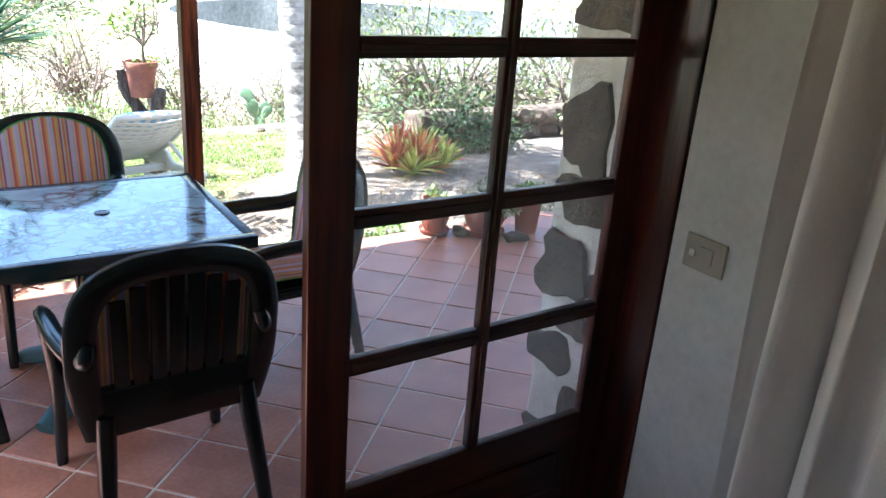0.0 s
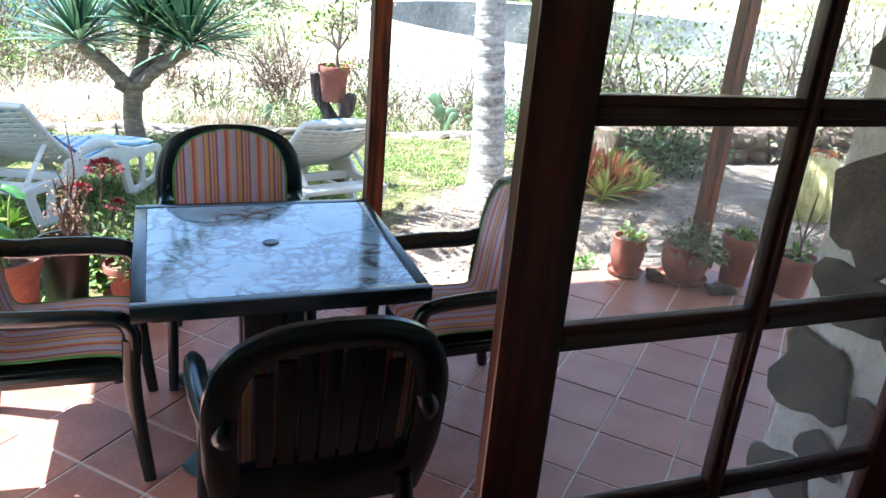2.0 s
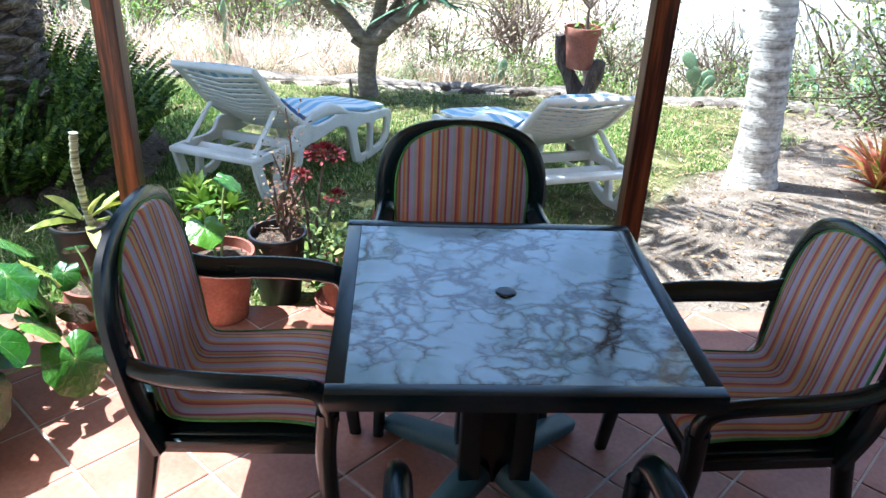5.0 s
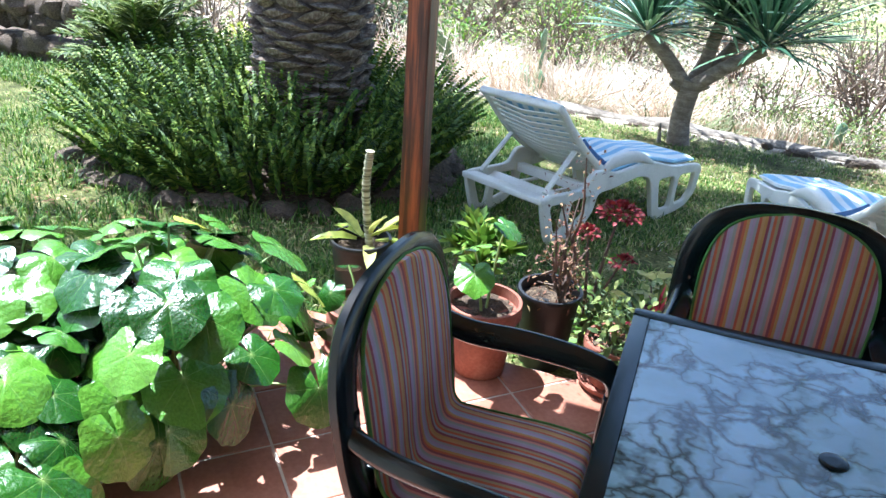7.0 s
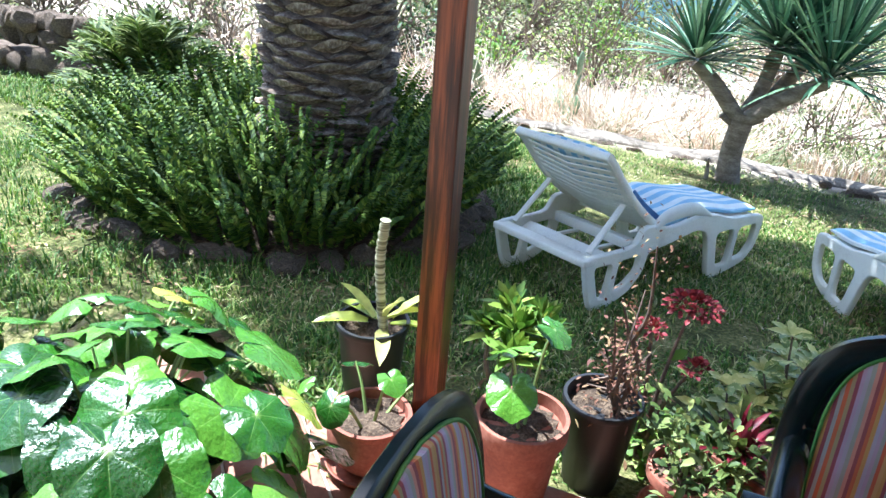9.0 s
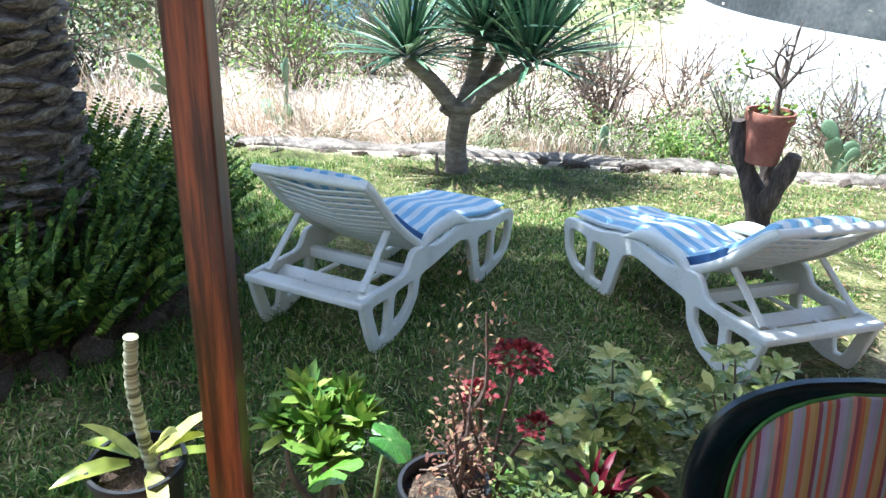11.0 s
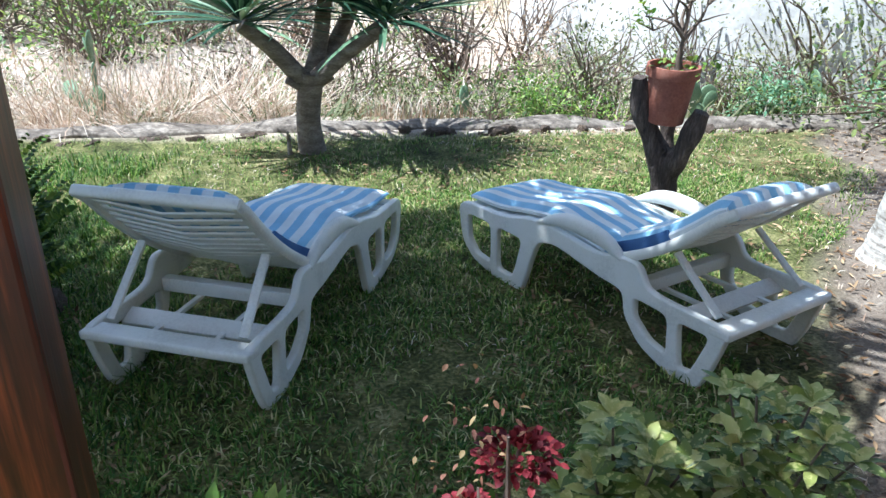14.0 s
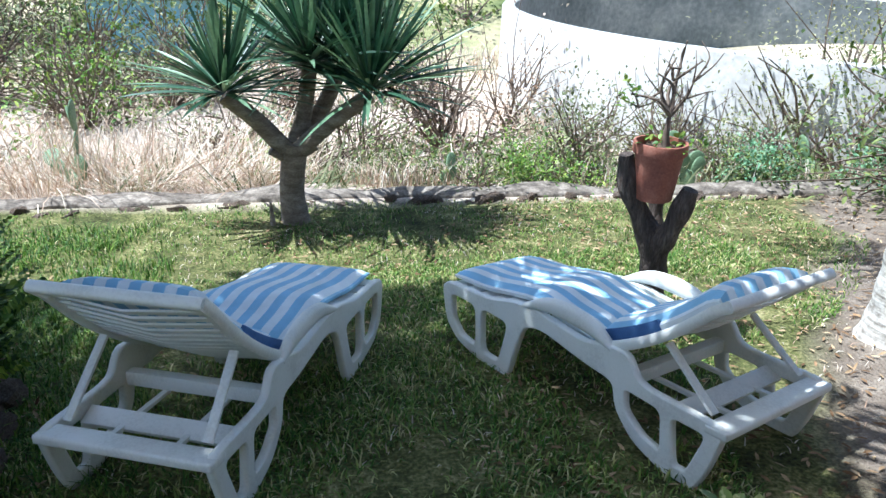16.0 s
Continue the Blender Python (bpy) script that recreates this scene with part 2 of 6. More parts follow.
def sweep(bm, pts, rx, ry=None, sides=8, up=(0, 0, 1), closed=False, power=1.0, caps=True):
    """A bar swept along pts; rx, ry: half widths, numbers or functions of 0..1; power under 1 squares the section."""
    ry = rx if ry is None else ry
    n = len(pts)
    rings = []
    side = None
    for i, p in enumerate(pts):
        a = pts[(i - 1) % n] if closed or i else pts[0]
        b = pts[(i + 1) % n] if closed or i < n - 1 else pts[-1]
        d = (Vector(b) - Vector(a)).normalized()
        s = d.cross(Vector(up))
        if s.length < 0.2:
            s = d.cross(Vector((0.2, 1, 0)))
        if side is not None and not closed:
            s = side - d * side.dot(d)
        s = s.normalized()
        side = s
        u = s.cross(d)
        t = i / max(1, n - 1)
        w = rx(t) if callable(rx) else rx
        h = ry(t) if callable(ry) else ry
        ring = []
        for j in range(sides):
            c, q = math.cos(2 * math.pi * (j + 0.5) / sides), math.sin(2 * math.pi * (j + 0.5) / sides)
            c = math.copysign(abs(c) ** power, c)
            q = math.copysign(abs(q) ** power, q)
            ring.append(bm.verts.new(Vector(p) + s * w * c + u * h * q))
        rings.append(ring)
    for i in range(n if closed else n - 1):
        a, b = rings[i], rings[(i + 1) % n]
        for j in range(sides):
            bm.faces.new((a[j], a[(j + 1) % sides], b[(j + 1) % sides], b[j]))
    if caps and not closed:
        bm.faces.new(rings[0][::-1])
        bm.faces.new(rings[-1])
    return bm


def lathe(bm, profile, sides=28, center=(0, 0, 0), wob=0.0):
    """Turned shape from (radius, height) pairs."""
    c = Vector(center)
    rings = []
    for r, z in profile:
        rings.append([bm.verts.new(c + Vector((r * math.cos(2 * math.pi * j / sides), r * math.sin(2 * math.pi * j / sides), z))) for j in range(sides)])
    for a, b in zip(rings, rings[1:]):
        for j in range(sides):
            bm.faces.new((a[j], a[(j + 1) % sides], b[(j + 1) % sides], b[j]))
    bm.faces.new(rings[0][::-1])
    bm.faces.new(rings[-1])
    return bm


def plate(name, outline, holes, depth, bevel=0.004):
    """A flat board with real holes, drawn in its own x-y plane, thick along z."""
    cu = bpy.data.curves.new(name, "CURVE")
    cu.dimensions, cu.fill_mode = "2D", "BOTH"
    cu.extrude, cu.bevel_depth, cu.bevel_resolution = depth / 2 - bevel, bevel, 1
    for loop in (outline, *holes):
        s = cu.splines.new("POLY")
        s.points.add(len(loop) - 1)
        for q, (x, y) in zip(s.points, loop):
            q.co = (x, y, 0, 1)
        s.use_cyclic_u = True
    ob = bpy.data.objects.new(name, cu)
    scene.collection.objects.link(ob)
    me = bpy.data.meshes.new_from_object(ob.evaluated_get(bpy.context.evaluated_depsgraph_get()))
    bpy.data.objects.remove(ob)
    me.materials.clear()
    return me


def rounded(pts, n=5, k=0.35):
    """Corner-cut closed outline through pts, softened."""
    out = []
    m = len(pts)
    for i in range(m):
        a, b, c = Vector(pts[i - 1]), Vector(pts[i]), Vector(pts[(i + 1) % m])
        p, q = b.lerp(a, k), b.lerp(c, k)
        for j in range(n):
            t = j / (n - 1)
            out.append(tuple(p.lerp(b, t).lerp(b.lerp(q, t), t)))
    return out


def kerb_y(x):
    """The line of the kerb at the far end of the lawn, bending in towards the east."""
    return 10.1 - 0.08 * max(-9, x) if x < 0 else 10.1 - 0.05 * min(x, 11) - 0.017 * min(x, 11) ** 2


def lawn_z(x, y):
    """Height of the garden: it falls away from the terrace."""
    if y < 4.3:
        return -0.045
    return -0.045 - 0.088 * min(y - 4.3, 5.4) + 0.012 * math.sin(1.7 * x + 0.6) * math.sin(1.3 * y)


# ---------- house, terrace and garden ground ----------
def structure(name, bm, mat, label="", smooth=None):
    ob = part(name, bm, mat, None, "", smooth)
    return tagged(ob, label, "structure", "", "structure")


floor = structure("terrace_floor", boxed((-1.6, 1.5, -0.25), (4.4, 4.30, -0.0045)), "grout", "terracotta tiled terrace floor with pale joints")
structure("floor_room", boxed((-2.6, -2.6, -0.25), (2.6, 1.498, -0.004)), "tile", "plain terracotta floor inside the room")

wf = bmesh.new()
box(wf, (-2.8, 1.5, -0.25), (0.02, 2.05, 3.0))
structure("wall_front_west", wf, "limewash", "white plastered house wall beside the door")
rev = bmesh.new()
box(rev, (2.29, 1.50, -0.25), (7.0, 2.05, 3.0), 0.02)
for v in rev.verts:
    if v.co.x < 2.5:
        v.co += Vector((0.01 * math.sin(7 * v.co.z), 0, 0))
wall_e = structure("wall_front_east", rev, "limewash", "thick whitewashed wall with brown fieldstones showing")
structure("wall_lintel", boxed((0.02, 1.5, 2.12), (2.29, 2.05, 3.0)), "plaster", "plastered lintel over the door")
structure("wall_side", boxed((2.165, -2.6, -0.25), (2.4, 1.44, 3.0), 0.006), "plaster", "white plastered side wall of the room")
structure("wall_back", boxed((-2.8, -2.8, -0.25), (2.4, -2.601, 3.0)), "plaster", "plain plastered back wall")
# The opening is an addition out of view that brightens the room.
ww = bmesh.new()
box(ww, (-2.8, -2.6, -0.25), (-2.6, 1.499, 1.0))
box(ww, (-2.8, -2.6, 2.0), (-2.6, 1.499, 3.0))
box(ww, (-2.8, -2.6, 1.0), (-2.6, -0.5, 2.0))
box(ww, (-2.8, 0.7, 1.0), (-2.6, 1.499, 2.0))
structure("wall_west", ww, "plaster", "plain plastered wall with an unseen opening added for daylight")
structure("ceiling", boxed((-2.8, -2.8, 2.6), (2.4, 1.499, 2.75)), "plaster", "plain white room ceiling")

# the terrace roof: boards on rafters, with a front beam on the posts
rf = bmesh.new()
box(rf, (-0.62, 2.05, 2.34), (4.4, 4.52, 2.40))
for i in range(9):
    box(rf, (-0.58 + i * 0.58, 2.05, 2.22), (-0.50 + i * 0.58, 4.5, 2.338))
structure("terrace_roof", rf, "beam_wood", "boarded terrace roof on wooden rafters")


def garden():
    """One sheet: lawn, bank behind the kerb, the valley and the far slope."""
    bm = bmesh.new()
    xs = [-400, -150, -70, -40, -25, -16] + [-12 + 0.5 * i for i in range(60)] + [20, 26, 34, 50, 80, 160, 400]
    ys = [-400, -80, -20, -6, 0, 2] + [4.0 + 0.3 * i for i in range(30)] + [13.5 + i for i in range(12)] + [28, 32, 38, 46, 60, 80, 110, 150, 250, 600]

    def h(x, y):
        z = lawn_z(x, y)
        ky = kerb_y(x)
        if y > ky:
            k = min(1, (y - ky) / 2.0)
            z = z * (1 - k) + k * (-1.05 - 0.03 * (min(y, 26) - 11))
            z += 0.08 * noise.noise((x * 0.5, y * 0.5, 0)) * min(1, (y - ky))
        if y > 26:
            z += 0.16 * (y - 26) ** 1.02 if y < 160 else 0.16 * 134 ** 1.02
        if x < -8:
            z += min(0.14 * (-8 - x), 16)
        if x > 8:
            z += min(0.10 * (x - 8), 14)
        if y < 2:
            z = -0.27
        return z

    grid = [[bm.verts.new((x, y, h(x, y) - (0.12 if -1.7 < x < 4.6 and y < 4.25 else 0))) for x in xs] for y in ys]
    for a, b in zip(grid, grid[1:]):
        for i in range(len(xs) - 1):
            bm.faces.new((a[i], a[i + 1], b[i + 1], b[i]))
    return bm


def ground_mat():
    k = Nodes("garden_soil_and_grass")
    v = k.coord("Object")
    big, mid, fine = k.noise(v, 0.7, 4), k.noise(v, 5, 5), k.noise(v, 55, 4)
    grass = k.ramp(k.math("ADD", k.math("MULTIPLY", mid, 0.5), k.math("MULTIPLY", fine, 0.5)), [(0.34, hexc(48, 46, 30)), (0.48, hexc(88, 92, 52)), (0.58, hexc(132, 128, 82)), (0.68, hexc(180, 168, 126))])
    dirt = k.ramp(k.math("ADD", k.math("MULTIPLY", mid, 0.6), k.math("MULTIPLY", fine, 0.4)), [(0.3, hexc(92, 80, 68)), (0.5, hexc(128, 115, 101)), (0.68, hexc(162, 150, 134))])
    dry = k.ramp(k.math("ADD", k.math("MULTIPLY", mid, 0.5), k.math("MULTIPLY", fine, 0.5)), [(0.3, hexc(150, 126, 110)), (0.5, hexc(198, 180, 162)), (0.68, hexc(222, 210, 196))])
    far = k.ramp(k.noise(v, 0.28, 6), [(0.38, hexc(92, 104, 62)), (0.5, hexc(146, 146, 100)), (0.62, hexc(192, 178, 146))])
    s = k.n("ShaderNodeSeparateXYZ")
    k.l(v, s.inputs[0])
    wob = k.math("MULTIPLY", k.math("SUBTRACT", big, 0.5), 2.4)
    # bare earth on the east side of the lawn and round the bed by the terrace
    east = k.ramp(k.math("ADD", k.math("MULTIPLY", k.math("SUBTRACT", s.outputs[0], k.math("MULTIPLY", k.math("SUBTRACT", s.outputs[1], 4.3), 0.75)), 0.5), k.math("ADD", k.math("MULTIPLY", wob, 0.35), -0.15)), [(0.42, (0, 0, 0, 1)), (0.58, (1, 1, 1, 1))])
    c = k.mix(grass, dirt, east)
    bank = k.ramp(k.math("MULTIPLY", k.math("SUBTRACT", k.math("ADD", k.math("ADD", s.outputs[1], k.math("MULTIPLY", s.outputs[0], 0.12)), k.math("MULTIPLY", wob, 0.12)), 9.45), 1.0), [(0.3, (0, 0, 0, 1)), (0.6, (1, 1, 1, 1))])
    c = k.mix(c, dry, bank)
    fr = k.ramp(k.math("MULTIPLY", k.math("SUBTRACT", s.outputs[1], 16.0), 0.1), [(0.0, (0, 0, 0, 1)), (1.0, (1, 1, 1, 1))])
    k.col(k.mix(c, far, fr))
    k.bump(k.math("ADD", mid, fine), 0.9, 0.03)
    return k.set(rough=0.95, spec=0.15)


M["ground"] = ground_mat()
structure("ground", garden(), "ground", "sloping garden ground, lawn giving way to bare earth and dry bank", 60)


# ---------- door ----------
def door():
    d = thing("door_1", pose(0, 0, 0), "closed dark-varnished glazed door leaf with eight panes", "door", "", "structure")
    y0, y1 = 1.576, 1.608
    xs = [(1.287, 1.653), (1.689, 2.066)]
    zs = [(0.476, 0.794), (0.840, 1.158), (1.203, 1.521), (1.566, 1.884)]
    part("stile", boxed((1.179, y0, 0.01), (1.287, y1, 2.02), 0.005), "dark_wood", d)
    part("stile", boxed((2.066, y0, 0.01), (2.153, y1, 2.02), 0.005), "dark_wood", d)
    part("bottom_rail", boxed((1.2875, y0, 0.01), (2.0655, y1, 0.16), 0.004), "dark_wood_x", d)
    part("top_rail", boxed((1.2875, y0, 1.884), (2.0655, y1, 2.02), 0.004), "dark_wood_x", d)
    part("lock_rail", boxed((1.2875, y0, 0.38), (2.0655, y1, 0.476), 0.004), "dark_wood_x", d)
    bp = boxed((1.2875, y0 + 0.012, 0.161), (2.0655, y1 - 0.012, 0.379))
    box(bp, (1.35, y0 + 0.002, 0.21), (2.0, y1 - 0.002, 0.35), 0.012)
    part("bottom_panel", bp, "dark_wood_x", d)
    mb = boxed((1.653, y0 + 0.002, 0.4765), (1.689, y1 - 0.002, 1.8835), 0.004)
    box(mb, (1.664, y0 - 0.006, 0.479), (1.678, y0 + 0.004, 1.881), 0.003)
    part("mullion", mb, "dark_wood", d)
    for (za, zb), (zc, zd) in zip(zs, zs[1:]):
        for xa, xb in xs:
            hb = boxed((xa + 0.0005, y0 + 0.003, zb), (xb - 0.0005, y1 - 0.003, zc), 0.004)
            box(hb, (xa + 0.001, y0 - 0.004, zb + 0.014), (xb - 0.001, y0 + 0.006, zc - 0.014), 0.003)
            part("glazing_bar", hb, "dark_wood_x", d)
    for za, zb in zs:
        for xa, xb in xs:
            g = part("pane", boxed((xa - 0.004, 1.590, za - 0.004), (xb + 0.004, 1.594, zb + 0.004)), "glass", d)
            g.visible_shadow = False
    f = thing("door_frame", pose(0, 0, 0), "dark-varnished wooden door frame in the thick wall", "door frame", "", "structure")
    part("jamb", boxed((2.157, 1.442, 0), (2.27, 1.66, 2.119), 0.006), "dark_wood", f)
    part("jamb", boxed((0.022, 1.53, 0), (0.11, 1.66, 2.119), 0.006), "dark_wood", f)
    part("head", boxed((0.1105, 1.53, 2.04), (2.1565, 1.66, 2.1185), 0.006), "dark_wood_x", f)
    part("plaster_fillet", boxed((2.2705, 1.503, 0), (2.289, 1.66, 2.119), 0.003), "limewash", f)


door()


# ---------- posts ----------
def post(x, y, w=0.082, turn=0):
    p = thing("wooden_post", pose(x, y, -0.02, 0, 0, turn), "square red-brown stained wooden terrace post", "post", "terrace posts")
    part("shaft", boxed((-w / 2, -w / 2, 0.0), (w / 2, w / 2, 2.26), 0.006), "post_wood", p)
    part("foot", boxed((-w / 2 - 0.008, -w / 2 - 0.008, 0.0), (w / 2 + 0.008, w / 2 + 0.008, 0.05), 0.004), "resin", p, "dark metal post shoe")
    return p


post(-0.291, 4.26)
post(1.657, 4.10)
post(3.67, 4.12)


# ---------- table ----------
def table():
    t = thing("garden_table", pose(1.05, 3.195, 0), "square dark green resin table with marbled top", "table")
    s, e = 0.452, 0.409
    rim = bmesh.new()
    for a, b in (((-s, -s), (s, -e)), ((-s, e), (s, s)), ((-s, -e + 0.0004), (-e, e - 0.0004)), ((e, -e + 0.0004), (s, e - 0.0004))):
        box(rim, (a[0], a[1], 0.672), (b[0], b[1], 0.72), 0.005)
    part("rim", rim, "resin", t, "", 40)
    part("apron", boxed((-0.40, -0.40, 0.64), (0.40, 0.40, 0.6715), 0.01), "resin", t)
    part("tabletop", boxed((-e + 0.0006, -e + 0.0006, 0.675), (e - 0.0006, e - 0.0006, 0.7185), 0.002), "marble", t, "white and grey marbled laminate tabletop")
    cap = bmesh.new()
    lathe(cap, [(0.0285, 0.7187), (0.0285, 0.7215), (0.024, 0.7235), (0.01, 0.7228)], 28)
    part("parasol_cap", cap, "resin", t, "dark grey parasol hole cap", 40)
    col = bmesh.new()
    for dx, dy in ((1, 1), (1, -1), (-1, 1), (-1, -1)):
        box(col, (dx * 0.075 - 0.032, dy * 0.075 - 0.032, 0.10), (dx * 0.075 + 0.032, dy * 0.075 + 0.032, 0.6395), 0.012)
    box(col, (-0.06, -0.06, 0.09), (0.06, 0.06, 0.6385), 0.01)
    part("pedestal", col, "resin", t, "", 40)
    for i in range(4):
        ft = bmesh.new()
        a = math.pi / 4 + i * math.pi / 2
        u = Vector((math.cos(a), math.sin(a), 0))
        sweep(ft, smooth_path([u * 0.06 + Vector((0, 0, 0.13)), u * 0.2 + Vector((0, 0, 0.09)), u * 0.36 + Vector((0, 0, 0.045)), u * 0.43 + Vector((0, 0, 0.026))], 4), lambda q: 0.05 - 0.012 * q, lambda q: 0.04 - 0.014 * q, 10, power=0.6)
        part("foot", ft, "resin_blue", t, "faded blue-green resin foot", 50)


M["resin_blue"] = mottled("faded_blue_green_resin", [(0.3, hexc(40, 70, 80)), (0.7, hexc(62, 98, 106))], 6, 120, 0.5, 0.15, 0.003)
table()


# ---------- chairs ----------
def shield(n=40):
    """Outline of the backrest: (half width, height) going round from the lower left over the top."""
    side = smooth_path([(0.228, 0.40, 0), (0.262, 0.56, 0), (0.268, 0.69, 0), (0.260, 0.81, 0), (0.217, 0.902, 0), (0.122, 0.949, 0), (0.0, 0.960, 0)], 5)
    right = [(p.x, p.y) for p in side]
    return [(-x, z) for x, z in right[:-1]] + [(x, z) for x, z in right[::-1]]


def back_y(z):
    """The backrest leans away as it rises."""
    return -0.175 - 0.17 * (z - 0.44) + 0.06 * (z - 0.44) ** 2


def chair(m, label):
    c = thing("garden_chair", m, label, "chair", "chairs round the garden table")
    pts = [Vector((x, back_y(z), z)) for x, z in shield()]
    bf = bmesh.new()
    sweep(bf, pts, 0.044, 0.021, 10, up=(0, 1, 0.2), power=0.75)
    part("back_frame", bf, "resin", c, "", 50)
    for i in range(7):
        x = -0.165 + 0.055 * i
        zt = 0.92 - 2.2 * x * x
        sl = bmesh.new()
        sweep(sl, [Vector((x * (0.95 + 0.05 * k / 5), back_y(0.44 + (zt - 0.44) * k / 5), 0.44 + (zt - 0.44) * k / 5)) for k in range(6)], 0.0235, 0.007, 6, up=(0, 1, 0.2), power=0.6)
        part("slat", sl, "resin", c, "", 50)
    part("back_rail", boxed((-0.222, -0.205, 0.40), (0.222, -0.163, 0.565), 0.014), "resin", c, "", 40)
    seat = bmesh.new()
    box(seat, (-0.225, -0.20, 0.395), (0.225, 0.235, 0.43), 0.016, 3)
    box(seat, (-0.21, 0.195, 0.345), (0.21, 0.232, 0.40), 0.014, 3)
    part("seat", seat, "resin", c, "", 40)
    for sx in (-1, 1):
        arm = bmesh.new()
        ap = smooth_path([(sx * 0.25, back_y(0.74), 0.74), (sx * 0.262, -0.225, 0.69), (sx * 0.275, -0.13, 0.655), (sx * 0.29, 0.0, 0.652), (sx * 0.292, 0.14, 0.648), (sx * 0.288, 0.232, 0.634), (sx * 0.283, 0.266, 0.598), (sx * 0.278, 0.272, 0.53)], 4)
        sweep(arm, ap, lambda q: 0.026 + 0.010 * math.sin(math.pi * min(1, q * 1.15)), lambda q: 0.026 - 0.003 * q, 10, power=0.65)
        part("armrest", arm, "resin", c, "", 50)
        leg = bmesh.new()
        sweep(leg, smooth_path([(sx * 0.278, 0.270, 0.56), (sx * 0.27, 0.262, 0.40), (sx * 0.272, 0.275, 0.2), (sx * 0.278, 0.295, 0.0)], 4), lambda q: 0.027 - 0.008 * q, lambda q: 0.030 - 0.010 * q, 8, up=(0, 1, 0), power=0.6)
        part("leg", leg, "resin", c, "", 50)
        leg = bmesh.new()
        sweep(leg, smooth_path([(sx * 0.212, -0.185, 0.47), (sx * 0.222, -0.205, 0.34), (sx * 0.238, -0.235, 0.16), (sx * 0.25, -0.262, 0.0)], 4), lambda q: 0.030 - 0.008 * q, lambda q: 0.028 - 0.008 * q, 8, up=(0, 1, 0), power=0.6)
        part("leg", leg, "resin", c, "", 50)
        ap2 = boxed((sx * 0.235 - 0.016, -0.19, 0.385), (sx * 0.235 + 0.016, 0.25, 0.425), 0.008)
        part("side_rail", ap2, "resin", c, "", 40)
    # one long cushion over seat and back
    path = smooth_path([(0, 0.238, 0.440), (0, 0.225, 0.462), (0, 0.12, 0.470), (0, -0.05, 0.462), (0, -0.13, 0.470), (0, -0.155, 0.53), (0, -0.170, 0.64), (0, -0.190, 0.78), (0, -0.212, 0.90), (0, -0.227, 0.982)], 5)
    n = len(path)

    def half(q):
        if q < 0.09:
            return 0.165 + 0.055 * math.sqrt(max(0, 1 - (1 - q / 0.09) ** 2))
        if q < 0.42:
            return 0.22 - 0.015 * (q - 0.09) / 0.33
        if q < 0.74:
            return 0.205 + 0.031 * math.sin(0.5 * math.pi * min(1, (q - 0.42) / 0.32))
        return 0.236 * max(0.02, 1 - ((q - 0.74) / 0.262) ** 2.2) ** 0.5

    cu = bmesh.new()
    rows = []
    edge = [[], []]
    cols = 15
    for i, p in enumerate(path):
        q = i / (n - 1)
        d = (path[min(i + 1, n - 1)] - path[max(i - 1, 0)]).normalized()
        nor = Vector((1, 0, 0)).cross(d).normalized() * -1
        if nor.z < 0 and q < 0.4:
            nor = -nor
        if q >= 0.4 and nor.y < 0:
            nor = -nor
        w = half(q)
        row = []
        for j in range(cols):
            u = -1 + 2 * j / (cols - 1)
            puff = 0.013 * (1 - abs(u) ** 5) + 0.004 * math.sin(9 * q + 3 * u) * (1 - u * u)
            row.append((cu.verts.new(p + Vector((u * w, 0, 0)) + nor * puff), cu.verts.new(p + Vector((u * w, 0, 0)) - nor * (0.010 * (1 - abs(u) ** 6)))))
        rows.append(row)
        edge[0].append(p + Vector((-w, 0, 0)))
        edge[1].append(p + Vector((w, 0, 0)))
    for a, b in zip(rows, rows[1:]):
        for j in range(cols - 1):
            cu.faces.new((a[j][0], a[j + 1][0], b[j + 1][0], b[j][0]))
            cu.faces.new((a[j][1], b[j][1], b[j + 1][1], a[j + 1][1]))
        for j, s in ((0, 1), (cols - 1, -1)):
            f = (a[j][0], b[j][0], b[j][1], a[j][1])
            cu.faces.new(f if s > 0 else f[::-1])
    for r, s in ((rows[0], 1), (rows[-1], -1)):
        for j in range(cols - 1):
            f = (r[j][0], r[j][1], r[j + 1][1], r[j + 1][0])
            cu.faces.new(f if s > 0 else f[::-1])
    cush = part("cushion", cu, "stripe", c, "multicoloured striped cloth cushion", 70)
    pb = bmesh.new()
    loop = edge[0] + edge[1][::-1]
    sweep(pb, loop, 0.0045, 0.0045, 6, up=(0.3, 1, 0.6), closed=True)
    part("piping", pb, "piping", cush, "green piping", 60)
    return c


base = chair(pose(0.325, 3.20, 0, 0, 0, -91) @ Matrix.Diagonal((1.0, 1, 0.958, 1)), "dark green resin armchair with striped cushion beside the table")
small = Matrix.Diagonal((0.965, 1, 0.965, 1))
copy_thing(base, pose(0.98, 3.755, 0, 0, 0, 180) @ Matrix.Diagonal((1.0, 1, 0.99, 1)))
copy_thing(base, pose(1.765, 3.15, 0, 0, 0, 93) @ small)
copy_thing(base, pose(1.05, 2.41, 0, 0, 0, 2) @ Matrix.Diagonal((0.965, 1, 0.985, 1)))


